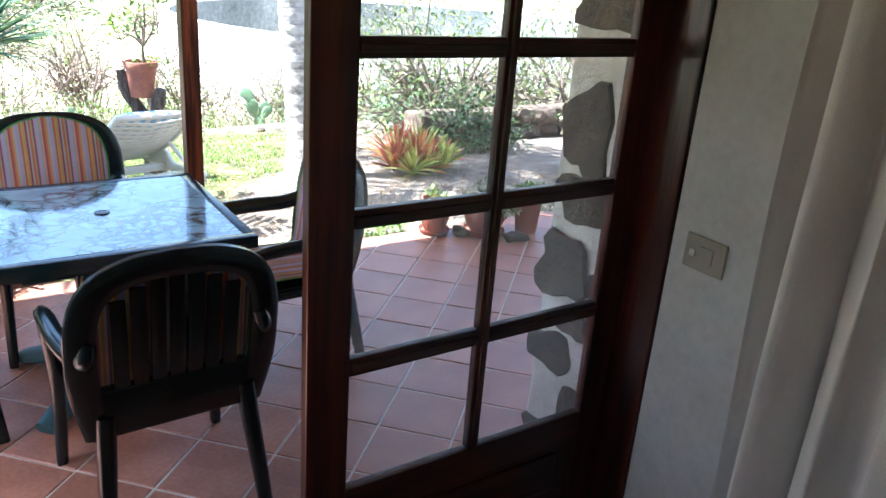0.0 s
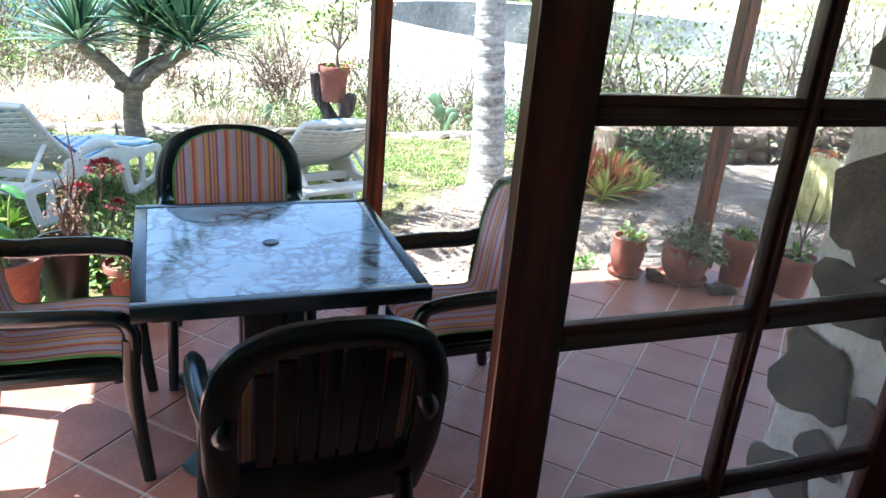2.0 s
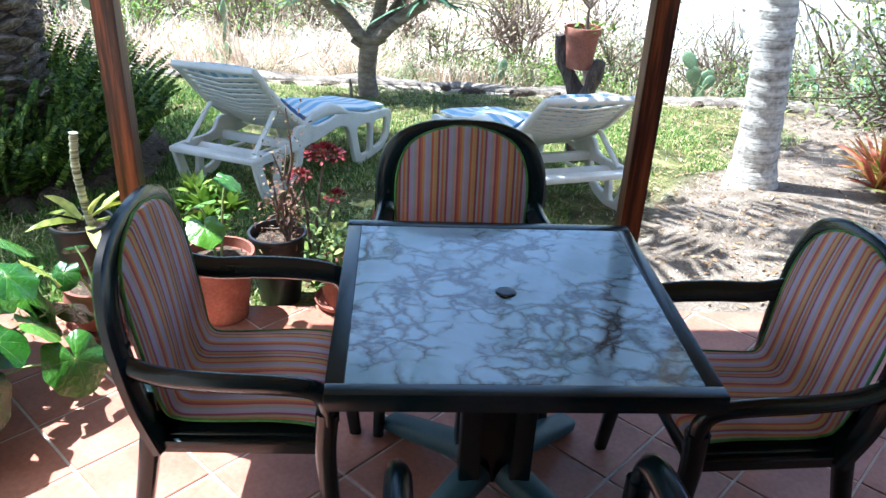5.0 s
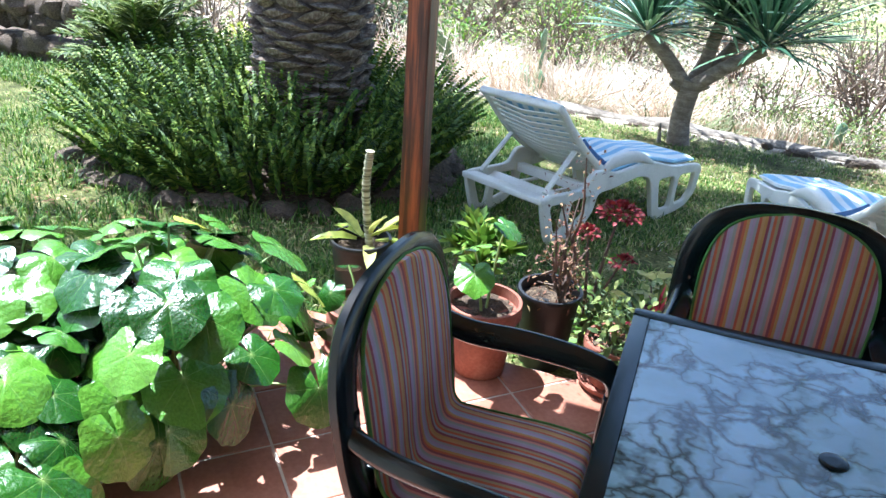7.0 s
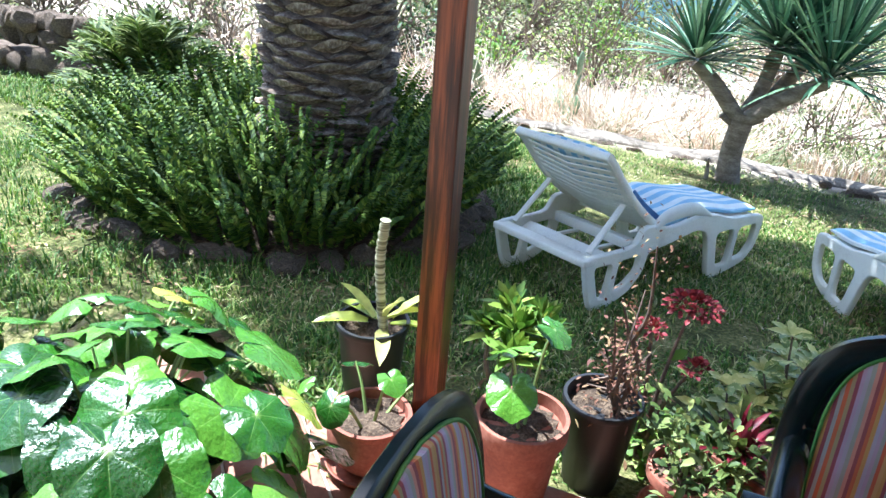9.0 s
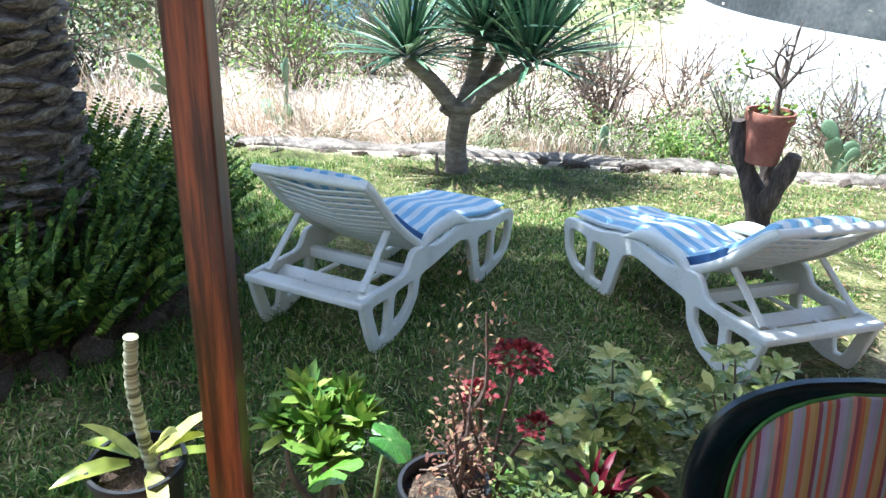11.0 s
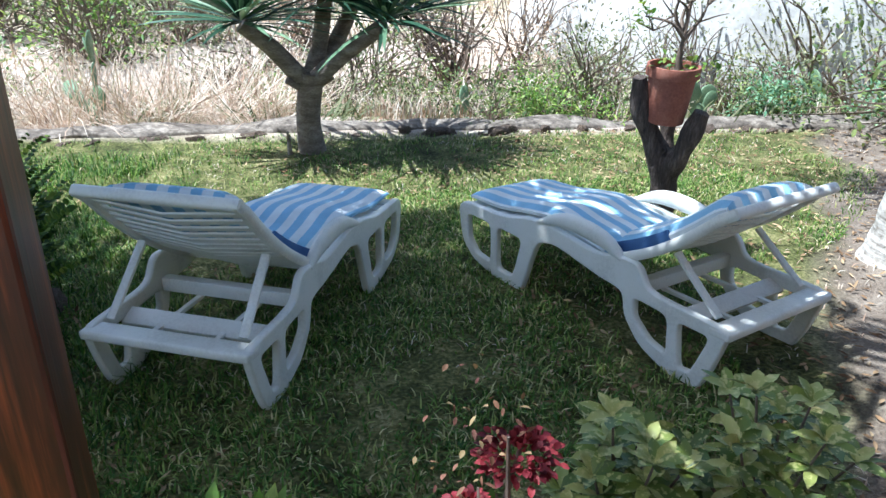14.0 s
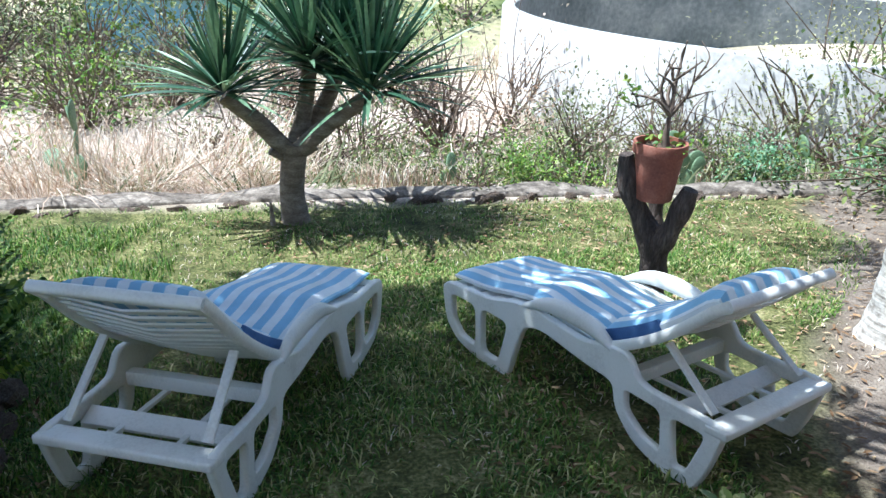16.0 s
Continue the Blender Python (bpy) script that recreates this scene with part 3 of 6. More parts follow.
# ---------- sun loungers ----------
def lounger(m, label, tip):
    g = thing("sun_lounger", m, label, "sun lounger", "sun loungers on the lawn")
    W = 0.322
    out = rounded([(-0.02, 0.275), (0.03, 0.10), (0.075, 0.0), (0.16, 0.0), (0.34, 0.065), (0.43, 0.16), (0.455, 0.27), (0.60, 0.285), (0.86, 0.335), (0.975, 0.30), (1.06, 0.0), (1.13, 0.0), (1.40, 0.05), (1.50, 0.13), (1.54, 0.30), (1.50, 0.335), (1.20, 0.345), (1.02, 0.395), (0.88, 0.40), (0.62, 0.365), (0.50, 0.40), (0.40, 0.40), (0.34, 0.30), (0.02, 0.295)], 4, 0.3)
    holes = [rounded([(0.035, 0.25), (0.10, 0.055), (0.165, 0.05), (0.195, 0.25)], 5, 0.25), rounded([(0.228, 0.255), (0.21, 0.075), (0.31, 0.10), (0.395, 0.17), (0.405, 0.265)], 5, 0.25),
             rounded([(1.055, 0.285), (1.11, 0.055), (1.24, 0.06), (1.255, 0.29)], 5, 0.25), rounded([(1.285, 0.29), (1.272, 0.07), (1.40, 0.085), (1.468, 0.16), (1.48, 0.29)], 5, 0.25)]
    me = plate("side_frame", out, holes, 0.035, 0.008)
    me.materials.append(M["white_resin"])
    for sx in (-1, 1):
        ob = part("side_frame", me, None, g)
        ob.matrix_basis = Matrix.Translation((sx * W, 0, 0)) @ Matrix(((0, 0, 1, 0), (1, 0, 0, 0), (0, 1, 0, 0), (0, 0, 0, 1)))
    part("rear_bar", boxed((-W - 0.02, -0.035, 0.255), (W + 0.02, 0.055, 0.292), 0.012, 3), "white_resin", g, "", 40)
    part("cross_bar", boxed((-W + 0.02, 0.14, 0.24), (W - 0.02, 0.22, 0.262), 0.008, 2, Matrix.Translation((0, 0.18, 0.25)) @ pose(0, 0, 0, 25) @ Matrix.Translation((0, -0.18, -0.25))), "white_resin", g, "", 40)
    part("cross_bar", boxed((-W + 0.02, 0.40, 0.25), (W - 0.02, 0.45, 0.31), 0.01), "white_resin", g, "", 40)
    for sx in (-0.13, 0.13):
        part("brace", boxed((sx - 0.012, 0.05, 0.235), (sx + 0.012, 0.42, 0.252), 0.004), "white_resin", g)
    # seat slats across
    for i in range(9):
        y = 0.60 + 0.105 * i
        z = 0.355 + 0.045 * math.exp(-((y - 0.95) / 0.16) ** 2) - 0.025 * max(0, y - 1.05) / 0.5
        part("seat_slat", boxed((-W + 0.018, y, z - 0.035), (W - 0.018, y + 0.08, z - 0.012), 0.006), "white_resin", g, "", 40)
    # tilted backrest, hinged in front
    piv = Vector((0, 0.60, 0.345))
    d = (tip - piv).normalized()
    nor = Vector((0, -d.z, d.y))
    if nor.z < 0:
        nor = -nor
    L = (tip - piv).length

    def on_back(x, s, h=0.0):
        s2 = s * L
        return piv + d * s2 + nor * (h - 0.035 * math.sin(math.pi * min(1, s * 1.1))) + Vector((x, 0, 0))

    for sx in (-1, 1):
        r = bmesh.new()
        sweep(r, [on_back(sx * (W - 0.015), k / 10) for k in range(11)], 0.018, 0.022, 8, up=tuple(nor), power=0.6)
        part("back_rail", r, "white_resin", g, "", 50)
        st = bmesh.new()
        sweep(st, [on_back(sx * (W - 0.06), 0.5, -0.03), Vector((sx * (W - 0.05), 0.06, 0.30))], 0.018, 0.010, 8, power=0.6)
        part("strut", st, "white_resin", g, "", 50)
        fin = bmesh.new()
        sweep(fin, smooth_path([(sx * (W + 0.0), 0.48, 0.39), (sx * (W + 0.004), 0.60, 0.445), (sx * (W + 0.004), 0.80, 0.455), (sx * W, 0.97, 0.40)], 5), 0.022, lambda q: 0.012 + 0.03 * math.sin(math.pi * q), 10, power=0.8)
        part("arm_grip", fin, "white_resin", g, "", 60)
    hb = bmesh.new()
    sweep(hb, [on_back(-W + 0.0, 0.985), on_back(W - 0.0, 0.985)], 0.022, 0.022, 8, up=tuple(nor), power=0.6)
    part("head_rail", hb, "white_resin", g, "", 50)
    for i in range(13):
        s = 0.05 + 0.069 * i
        sl = bmesh.new()
        sweep(sl, [on_back(-W + 0.03, s, 0.0), on_back(0, s, -0.028), on_back(W - 0.03, s, 0.0)], 0.019, 0.006, 6, up=tuple(nor), power=0.6)
        part("back_slat", sl, "white_resin", g, "", 50)

    # cushion: seat part and back part
    def pad(name, pts, th, mat):
        bm = bmesh.new()
        cols = 13
        rows = []
        for i, (p, nn) in enumerate(pts):
            q = i / (len(pts) - 1)
            e = min(1, 8 * min(q, 1 - q) + 0.35) ** 0.5
            row = []
            for j in range(cols):
                u = -1 + 2 * j / (cols - 1)
                t = th * e * (0.35 + 0.65 * (1 - abs(u) ** 6))
                row.append((bm.verts.new(p + Vector((u * (W - 0.045), 0, 0)) + nn * t), bm.verts.new(p + Vector((u * (W - 0.05), 0, 0)))))
            rows.append(row)
        for a, b in zip(rows, rows[1:]):
            for j in range(cols - 1):
                bm.faces.new((a[j][0], a[j + 1][0], b[j + 1][0], b[j][0]))
                bm.faces.new((a[j][1], b[j][1], b[j + 1][1], a[j + 1][1]))
            for j in (0, cols - 1):
                bm.faces.new((a[j][0], b[j][0], b[j][1], a[j][1]))
        for r in (rows[0], rows[-1]):
            for j in range(cols - 1):
                bm.faces.new((r[j][0], r[j][1], r[j + 1][1], r[j + 1][0]))
        bmesh.ops.recalc_face_normals(bm, faces=bm.faces[:])
        return bm

    seatp = smooth_path([(0, 0.63, 0.352), (0, 0.80, 0.372), (0, 0.95, 0.402), (0, 1.10, 0.385), (0, 1.30, 0.350), (0, 1.53, 0.342)], 6)
    part("seat_cushion", pad("c", [(p, Vector((0, 0, 1))) for p in seatp], 0.05, None), "lounger_cloth", g, "blue and white striped seat cushion", 60)
    backp = [(on_back(0, 0.04 + 0.87 * k / 22, 0.012), nor) for k in range(23)]
    part("back_cushion", pad("c", backp, 0.085, None), "lounger_cloth", g, "blue and white striped back cushion", 60)
    for sx in (-1, 1):
        sb = bmesh.new()
        sweep(sb, [on_back(sx * (W - 0.052), k / 20, 0.036) for k in range(1, 11)], 0.010, 0.030, 8, up=tuple(nor), power=0.7)
        part("cushion_side", sb, "lounger_edge", g, "deep blue cushion side panel", 60)
    return g


def on_lawn(x, y, turn, slope=True):
    """A pose standing on the sloping lawn."""
    n_ = Vector((lawn_z(x - 0.3, y) - lawn_z(x + 0.3, y), lawn_z(x, y - 0.3) - lawn_z(x, y + 0.3), 0.6)).normalized()
    q = Vector((0, 0, 1)).rotation_difference(n_).to_matrix().to_4x4()
    return Matrix.Translation((x, y, lawn_z(x, y) - 0.01)) @ q @ pose(0, 0, 0, 0, 0, turn)


lounger(on_lawn(-0.38, 5.925, -30) @ Matrix.Diagonal((1, 1.02, 1, 1)), "white resin sun lounger with blue striped cushion, back raised", Vector((0, 0.05, 0.80)))
lounger(on_lawn(1.888, 5.655, 20.7) @ Matrix.Diagonal((1, 1.06, 1, 1)), "white resin sun lounger with blue striped cushion, back half raised", Vector((0, 0.035, 0.73)))


# ---------- leaf and blade makers ----------
rng = np.random.default_rng(7)


def unit(a):
    return a / np.maximum(np.linalg.norm(a, axis=-1, keepdims=True), 1e-9)


def leaf_mesh(name, pos, along, length, width, fold=0.25, droop=0.25, steps=2):
    """Many separate leaves in one mesh: each a folded, drooping blade from pos towards along."""
    pos, along = np.asarray(pos, float), unit(np.asarray(along, float))
    n = len(pos)
    length = np.broadcast_to(length, n)[:, None]
    width = np.broadcast_to(width, n)[:, None]
    up = np.array([0, 0, 1.0]) + 0.25 * rng.standard_normal((n, 3))
    side = unit(np.cross(along, up))
    nor = np.cross(side, along)
    V, F = [], []
    prof = [(0.0, 0.08), (0.35, 0.9), (0.7, 0.8), (1.0, 0.0)] if steps == 2 else [(0.0, 0.25), (0.3, 0.6), (0.6, 0.55), (0.82, 0.35), (1.0, 0.0)]
    cols = []
    for t, w in prof:
        c = pos + along * length * t - np.array([0, 0, 1.0]) * droop * length * t * t
        if w > 0:
            cols.append((c + side * width * w * 0.5 + nor * fold * width * w * 0.5, c, c - side * width * w * 0.5 + nor * fold * width * w * 0.5))
        else:
            cols.append((c,))
    per = sum(len(c) for c in cols)
    verts = np.stack([v for c in cols for v in c], 1).reshape(-1, 3)
    base = []
    k = 0
    for a, b in zip(cols, cols[1:]):
        na = len(a)
        if len(b) == 3:
            base += [(k, k + 1, k + 4, k + 3), (k + 1, k + 2, k + 5, k + 4)]
        else:
            base += [(k, k + 1, k + 3), (k + 1, k + 2, k + 3)]
        k += na
    me = bpy.data.meshes.new(name)
    faces = [tuple(i * per + q for q in f) for i in range(n) for f in base]
    me.from_pydata(verts.tolist(), [], faces)
    me.polygons.foreach_set("use_smooth", [True] * len(me.polygons))
    return me


def twigs(bm, start, ends, r0, sides=5, bend=0.1):
    for e in ends:
        s, e = Vector(start), Vector(e)
        mid = s.lerp(e, 0.5) + Vector(rng.normal(0, bend, 3)) * (e - s).length
        sweep(bm, smooth_path([s, mid, e], 3), lambda q: r0 * (1 - 0.7 * q), None, sides)
    return bm


M["leaf_bush"] = leafy("bush_leaves", [(0.0, hexc(52, 74, 30)), (0.5, hexc(92, 112, 52)), (1.0, hexc(150, 158, 92))], 0.6)
M["leaf_grey"] = leafy("grey_green_leaves", [(0.0, hexc(84, 96, 60)), (0.5, hexc(124, 130, 92)), (1.0, hexc(168, 164, 128))], 0.7)
M["leaf_dark"] = leafy("dark_green_leaves", [(0.0, hexc(30, 50, 22)), (0.6, hexc(60, 86, 40)), (1.0, hexc(96, 118, 60))], 0.5)
M["leaf_bright"] = leafy("bright_green_leaves", [(0.0, hexc(72, 110, 36)), (0.6, hexc(116, 148, 56)), (1.0, hexc(168, 182, 88))], 0.5)
M["fern"] = leafy("fern_fronds", [(0.0, hexc(40, 68, 16)), (0.6, hexc(92, 124, 34)), (1.0, hexc(158, 174, 72))], 0.6)
M["grass"] = leafy("lawn_grass", [(0.0, hexc(48, 84, 24)), (0.45, hexc(100, 136, 52)), (0.75, hexc(152, 170, 86)), (0.9, hexc(192, 186, 124)), (1.0, hexc(222, 212, 166))], 0.6)
M["lush_grass"] = leafy("lush_lawn_grass", [(0.0, hexc(34, 68, 16)), (0.5, hexc(82, 120, 38)), (0.9, hexc(130, 156, 64)), (1.0, hexc(168, 172, 96))], 0.6)
M["straw"] = leafy("dry_straw", [(0.0, hexc(168, 138, 116)), (0.5, hexc(210, 190, 168)), (1.0, hexc(236, 226, 210))], 0.8, 0.2, 0.15)
M["litter"] = leafy("dry_leaf_litter", [(0.0, hexc(92, 70, 50)), (0.5, hexc(146, 118, 88)), (1.0, hexc(190, 166, 130))], 0.9, 0.1, 0.0)
M["twig"] = mottled("grey_brown_twigs", [(0.3, hexc(84, 70, 58)), (0.7, hexc(140, 124, 108))], 20, 90, 0.9)
M["red_twig"] = mottled("reddish_stems", [(0.3, hexc(72, 60, 52)), (0.7, hexc(128, 108, 96))], 20, 90, 0.85)
M["dragon_leaf"] = leafy("blue_green_sword_leaves", [(0.0, hexc(34, 64, 46)), (0.6, hexc(70, 106, 80)), (1.0, hexc(140, 166, 128))], 0.4, 0.5, 0.1)
M["grey_bark"] = mottled("grey_smooth_bark", [(0.3, hexc(84, 70, 60)), (0.5, hexc(138, 122, 108)), (0.7, hexc(182, 168, 154))], 8, 60, 0.85, 0.8, 0.02, 0, "Object", (1, 1, 2.5))
M["palm_bark"] = mottled("dark_palm_bark", [(0.3, hexc(46, 38, 34)), (0.5, hexc(84, 72, 64)), (0.68, hexc(128, 114, 102))], 9, 50, 0.9, 0.9, 0.015)
M["stump_bark"] = mottled("weathered_dark_bark", [(0.3, hexc(44, 36, 32)), (0.5, hexc(80, 68, 60)), (0.7, hexc(120, 106, 96))], 10, 40, 0.9, 1.0, 0.02, 0, "Object", (3, 3, 0.6))
M["terracotta"] = mottled("terracotta_clay", [(0.3, hexc(118, 66, 52)), (0.5, hexc(152, 92, 72)), (0.7, hexc(182, 128, 106))], 7, 80, 0.75, 0.25, 0.004, 0.15)
M["black_pot"] = mottled("black_plastic_pot", [(0.3, hexc(22, 22, 24)), (0.7, hexc(40, 40, 42))], 6, 90, 0.45, 0.1, 0.003)
M["soil"] = mottled("potting_soil", [(0.3, hexc(40, 30, 24)), (0.5, hexc(82, 66, 52)), (0.7, hexc(134, 114, 92))], 30, 120, 0.95, 1.0, 0.02)
M["kerb"] = mottled("pale_cement", [(0.34, hexc(66, 58, 50)), (0.5, hexc(114, 104, 92)), (0.66, hexc(166, 155, 140))], 9, 40, 0.9, 0.6, 0.015)
M["lava"] = mottled("dark_lava_stone", [(0.3, hexc(62, 50, 40)), (0.5, hexc(112, 94, 78)), (0.7, hexc(164, 144, 122))], 8, 40, 0.95, 1.0, 0.02, 0.25)
M["tank_wall"] = mottled("whitewashed_concrete", [(0.3, hexc(146, 142, 134)), (0.5, hexc(186, 183, 176)), (0.7, hexc(208, 207, 202))], 0.9, 14, 0.9, 0.4, 0.02)
M["tank_inside"] = mottled("stained_grey_concrete", [(0.3, hexc(84, 90, 88)), (0.5, hexc(124, 130, 128)), (0.7, hexc(168, 170, 164))], 0.7, 9, 0.9, 0.4, 0.02)
M["tarp"] = mottled("pale_blue_sheet", [(0.3, hexc(120, 176, 206)), (0.7, hexc(170, 212, 232))], 2, 20, 0.5, 0.5, 0.05)
M["cactus"] = mottled("opuntia_skin", [(0.3, hexc(74, 98, 68)), (0.5, hexc(106, 130, 94)), (0.7, hexc(140, 156, 118))], 12, 70, 0.55, 0.4, 0.006)
M["barrel"] = mottled("pale_ribbed_cactus", [(0.3, hexc(150, 146, 80)), (0.5, hexc(196, 188, 124)), (0.7, hexc(224, 214, 164))], 14, 60, 0.8, 0.5, 0.01)


# ---------- pots ----------
def pot_profile(r, h, kind="clay"):
    if kind == "bowl":
        return [(r * 0.62, 0.0), (r * 0.84, h * 0.18), (r * 0.98, h * 0.45), (r, h * 0.68), (r * 0.93, h * 0.86), (r * 0.97, h * 0.9), (r * 0.99, h), (r * 0.89, h), (r * 0.86, h * 0.84), (r * 0.4, h * 0.82)]
    rim = 0.8 if kind == "clay" else 0.93
    return [(r * 0.68, 0.0), (r * 0.70, 0.006), (r * (0.68 + 0.26 * rim), h * rim), (r * 0.99, h * rim + 0.003), (r, h * (rim + 0.02)), (r, h * 0.985), (r * 0.985, h), (r * 0.90, h), (r * 0.88, h * 0.86), (r * 0.3, h * 0.85)]


def pot(x, y, z, r, h, label, kind="clay", mat="terracotta", saucer=False, tilt=0):
    p = thing("flower_pot", pose(x, y, z, tilt, 0, 0), label, "flower pot")
    s0 = 0.02 if saucer else 0.0
    b = bmesh.new()
    lathe(b, [(q, w + s0) for q, w in pot_profile(r, h, kind)], 32)
    part("pot", b, mat, p, "", 40)
    so = bmesh.new()
    bmesh.ops.create_grid(so, x_segments=10, y_segments=10, size=r * 0.86)
    bmesh.ops.delete(so, geom=[v for v in so.verts if v.co.length > r * 0.9], context="VERTS")
    for v in so.verts:
        v.co.z = h * 0.87 + s0 + rng.normal(0, 0.006)
    part("soil", so, "soil", p, "dry crumbly potting soil", 60)
    if saucer:
        sb = bmesh.new()
        lathe(sb, [(r * 0.7, 0.0), (r * 0.98, 0.012), (r * 1.06, 0.034), (r * 1.02, 0.034), (r * 0.9, 0.016), (r * 0.2, 0.014)], 32)
        part("saucer", sb, mat, p, "", 40)
    return p


def plant(name, m, label, category="plant", group=""):
    return thing(name, m, label, category, group)


def rosette(bm_pos, n, up_lo, up_hi):
    a = rng.uniform(0, 2 * math.pi, n)
    e = np.radians(rng.uniform(up_lo, up_hi, n))
    return np.stack([np.cos(a) * np.cos(e), np.sin(a) * np.cos(e), np.sin(e)], 1)


def bush(x, y, z, rx, rz, n, size, mat, label, wood_mat="twig", twig_n=16, name="bush", ry=None, flat=0.0, group="", sparse=0.0):
    """Shrub: branching twigs and many small leaves in uneven clumps."""
    ry = rx if ry is None else ry
    b = plant(name, pose(x, y, z), label, "bush", group)
    clumps = unit(rng.standard_normal((twig_n, 3))) * rng.uniform(0.45, 1.0, (twig_n, 1))
    clumps[:, 2] = np.abs(clumps[:, 2])
    cpos = clumps * np.array([rx, ry, rz]) + np.array([0, 0, 0.05 * rz])
    st = bmesh.new()
    twigs(st, (0, 0, 0), [tuple(c) for c in cpos], max(0.006, 0.017 * rz), 5)
    if sparse:
        for c in cpos:
            twigs(st, tuple(c * 0.6), [tuple(c + rng.normal(0, 0.28, 3) * np.array([rx, ry, rz])) for _ in range(4)], 0.006 + 0.006 * rz, 4)
    part("branching", st, wood_mat, b, "", 60)
    k = rng.integers(0, twig_n, n)
    p = cpos[k] + rng.normal(0, 0.22, (n, 3)) * np.array([rx, ry, rz]) * (0.8 + 0.6 * rng.random((twig_n, 1))[k])
    p[:, 2] = np.abs(p[:, 2])
    d = unit(p / np.array([rx, ry, rz]) + 0.9 * rng.standard_normal((n, 3)) + np.array([0, 0, 0.4]))
    part("foliage", leaf_mesh("leaves", p, d, size * rng.uniform(0.6, 1.3, n), size * 0.45 * rng.uniform(0.7, 1.2, n), 0.25, 0.3), mat, b)
    return b


# ---------- inside the room ----------
def switch():
    s = thing("light_switch", pose(2.1645, 1.325, 1.06), "cream double light switch on the wall", "light switch")
    part("plate", boxed((-0.009, -0.062, -0.046), (0, 0.062, 0.046), 0.004), "switch_plastic", s)
    part("rocker", boxed((-0.013, -0.028, -0.02), (-0.0085, 0.016, 0.022), 0.002), "switch_plastic", s)
    part("pilot_light", boxed((-0.014, 0.026, -0.012), (-0.0085, 0.044, 0.008), 0.003), "white_resin", s, "small white button")


M["switch_plastic"] = mottled("aged_cream_plastic", [(0.3, hexc(168, 158, 138)), (0.7, hexc(190, 182, 164))], 8, 120, 0.4, 0.1, 0.002)
switch()


def curtain():
    c = thing("curtain", pose(0, 0, 0), "long off-white curtain hanging beside the door wall", "curtain")
    bm = bmesh.new()
    n, m = 90, 26
    rows = []
    for j in range(m + 1):
        z = 0.03 + 2.35 * j / m
        row = []
        for i in range(n + 1):
            y = 1.08 - 0.62 * i / n
            ph = 15.0 * i / n
            amp = 0.075 * (0.55 + 0.45 * (1 - j / m)) * (0.7 + 0.3 * math.sin(2.1 * i / n * 3 + 1))
            row.append(bm.verts.new((2.03 + amp * math.sin(ph * 2.0 + 0.25 * math.sin(3 * z)) + 0.006 * math.sin(40 * i / n + 4 * z), y + 0.012 * math.sin(ph * 3.1 + z), z)))
        rows.append(row)
    for a, b in zip(rows, rows[1:]):
        for i in range(n):
            bm.faces.new((a[i], a[i + 1], b[i + 1], b[i]))
    cl = part("cloth", bm, "curtain_cloth", c, "", 80)
    so = cl.modifiers.new("thickness", "SOLIDIFY")
    so.thickness = 0.002
    rod = bmesh.new()
    sweep(rod, [Vector((2.055, 1.2, 2.40)), Vector((2.055, -0.6, 2.40))], 0.012, None, 12)
    part("rod", rod, "dark_wood", c)


M["curtain_cloth"] = mottled("off_white_curtain_cloth", [(0.3, hexc(196, 190, 182)), (0.7, hexc(222, 216, 208))], 3, 260, 0.95, 0.3, 0.002)
curtain()


# fieldstones in the whitewashed reveal and along the outer wall
def stone_mesh(seed, w, h, d):
    r = random.Random(seed)
    bm = bmesh.new()
    n = 18
    ring = []
    for i in range(n):
        a = 2 * math.pi * i / n
        k = 1 + r.uniform(-0.1, 0.08) + 0.13 * math.sin(3 * a + seed) + 0.08 * math.sin(5 * a + 2.3 * seed)
        cx, cz = math.cos(a), math.sin(a)
        s = max(abs(cx), abs(cz)) ** 0.6
        ring.append((w / 2 * cx / s * k, h / 2 * cz / s * k))
    outer = [bm.verts.new((0.0, y, z)) for y, z in ring]
    mid = [bm.verts.new((-d * 0.8, y * 0.95, z * 0.95)) for y, z in ring]
    top = [bm.verts.new((-d * (1 + r.uniform(-0.15, 0.35)), y * 0.74, z * 0.74)) for y, z in ring]
    cc = bm.verts.new((-d * 1.15, 0, 0))
    for a, b in ((outer, mid), (mid, top)):
        for i in range(n):
            bm.faces.new((a[i], b[i], b[(i + 1) % n], a[(i + 1) % n]))
    for i in range(n):
        bm.faces.new((top[i], cc, top[(i + 1) % n]))
    bmesh.ops.recalc_face_normals(bm, faces=bm.faces[:])
    return mesh_of(bm, "stone")


for i, (yy, zz, w, h) in enumerate([(1.95, 0.10, 0.20, 0.12), (1.80, 0.26, 0.17, 0.24), (1.96, 0.45, 0.22, 0.14), (1.86, 0.60, 0.14, 0.10), (1.95, 0.77, 0.24, 0.24), (1.74, 0.72, 0.14, 0.17), (1.90, 1.02, 0.26, 0.16), (1.73, 0.98, 0.12, 0.12), (1.93, 1.24, 0.22, 0.30), (1.75, 1.22, 0.10, 0.14), (1.88, 1.63, 0.30, 0.16), (1.96, 1.85, 0.18, 0.12), (1.76, 1.86, 0.2, 0.2)]):
    st = part("stone", stone_mesh(i, w, h, 0.018), "stone", wall_e, "", 35)
    st.location = (2.283 + 0.01 * math.sin(7 * zz), yy, zz)
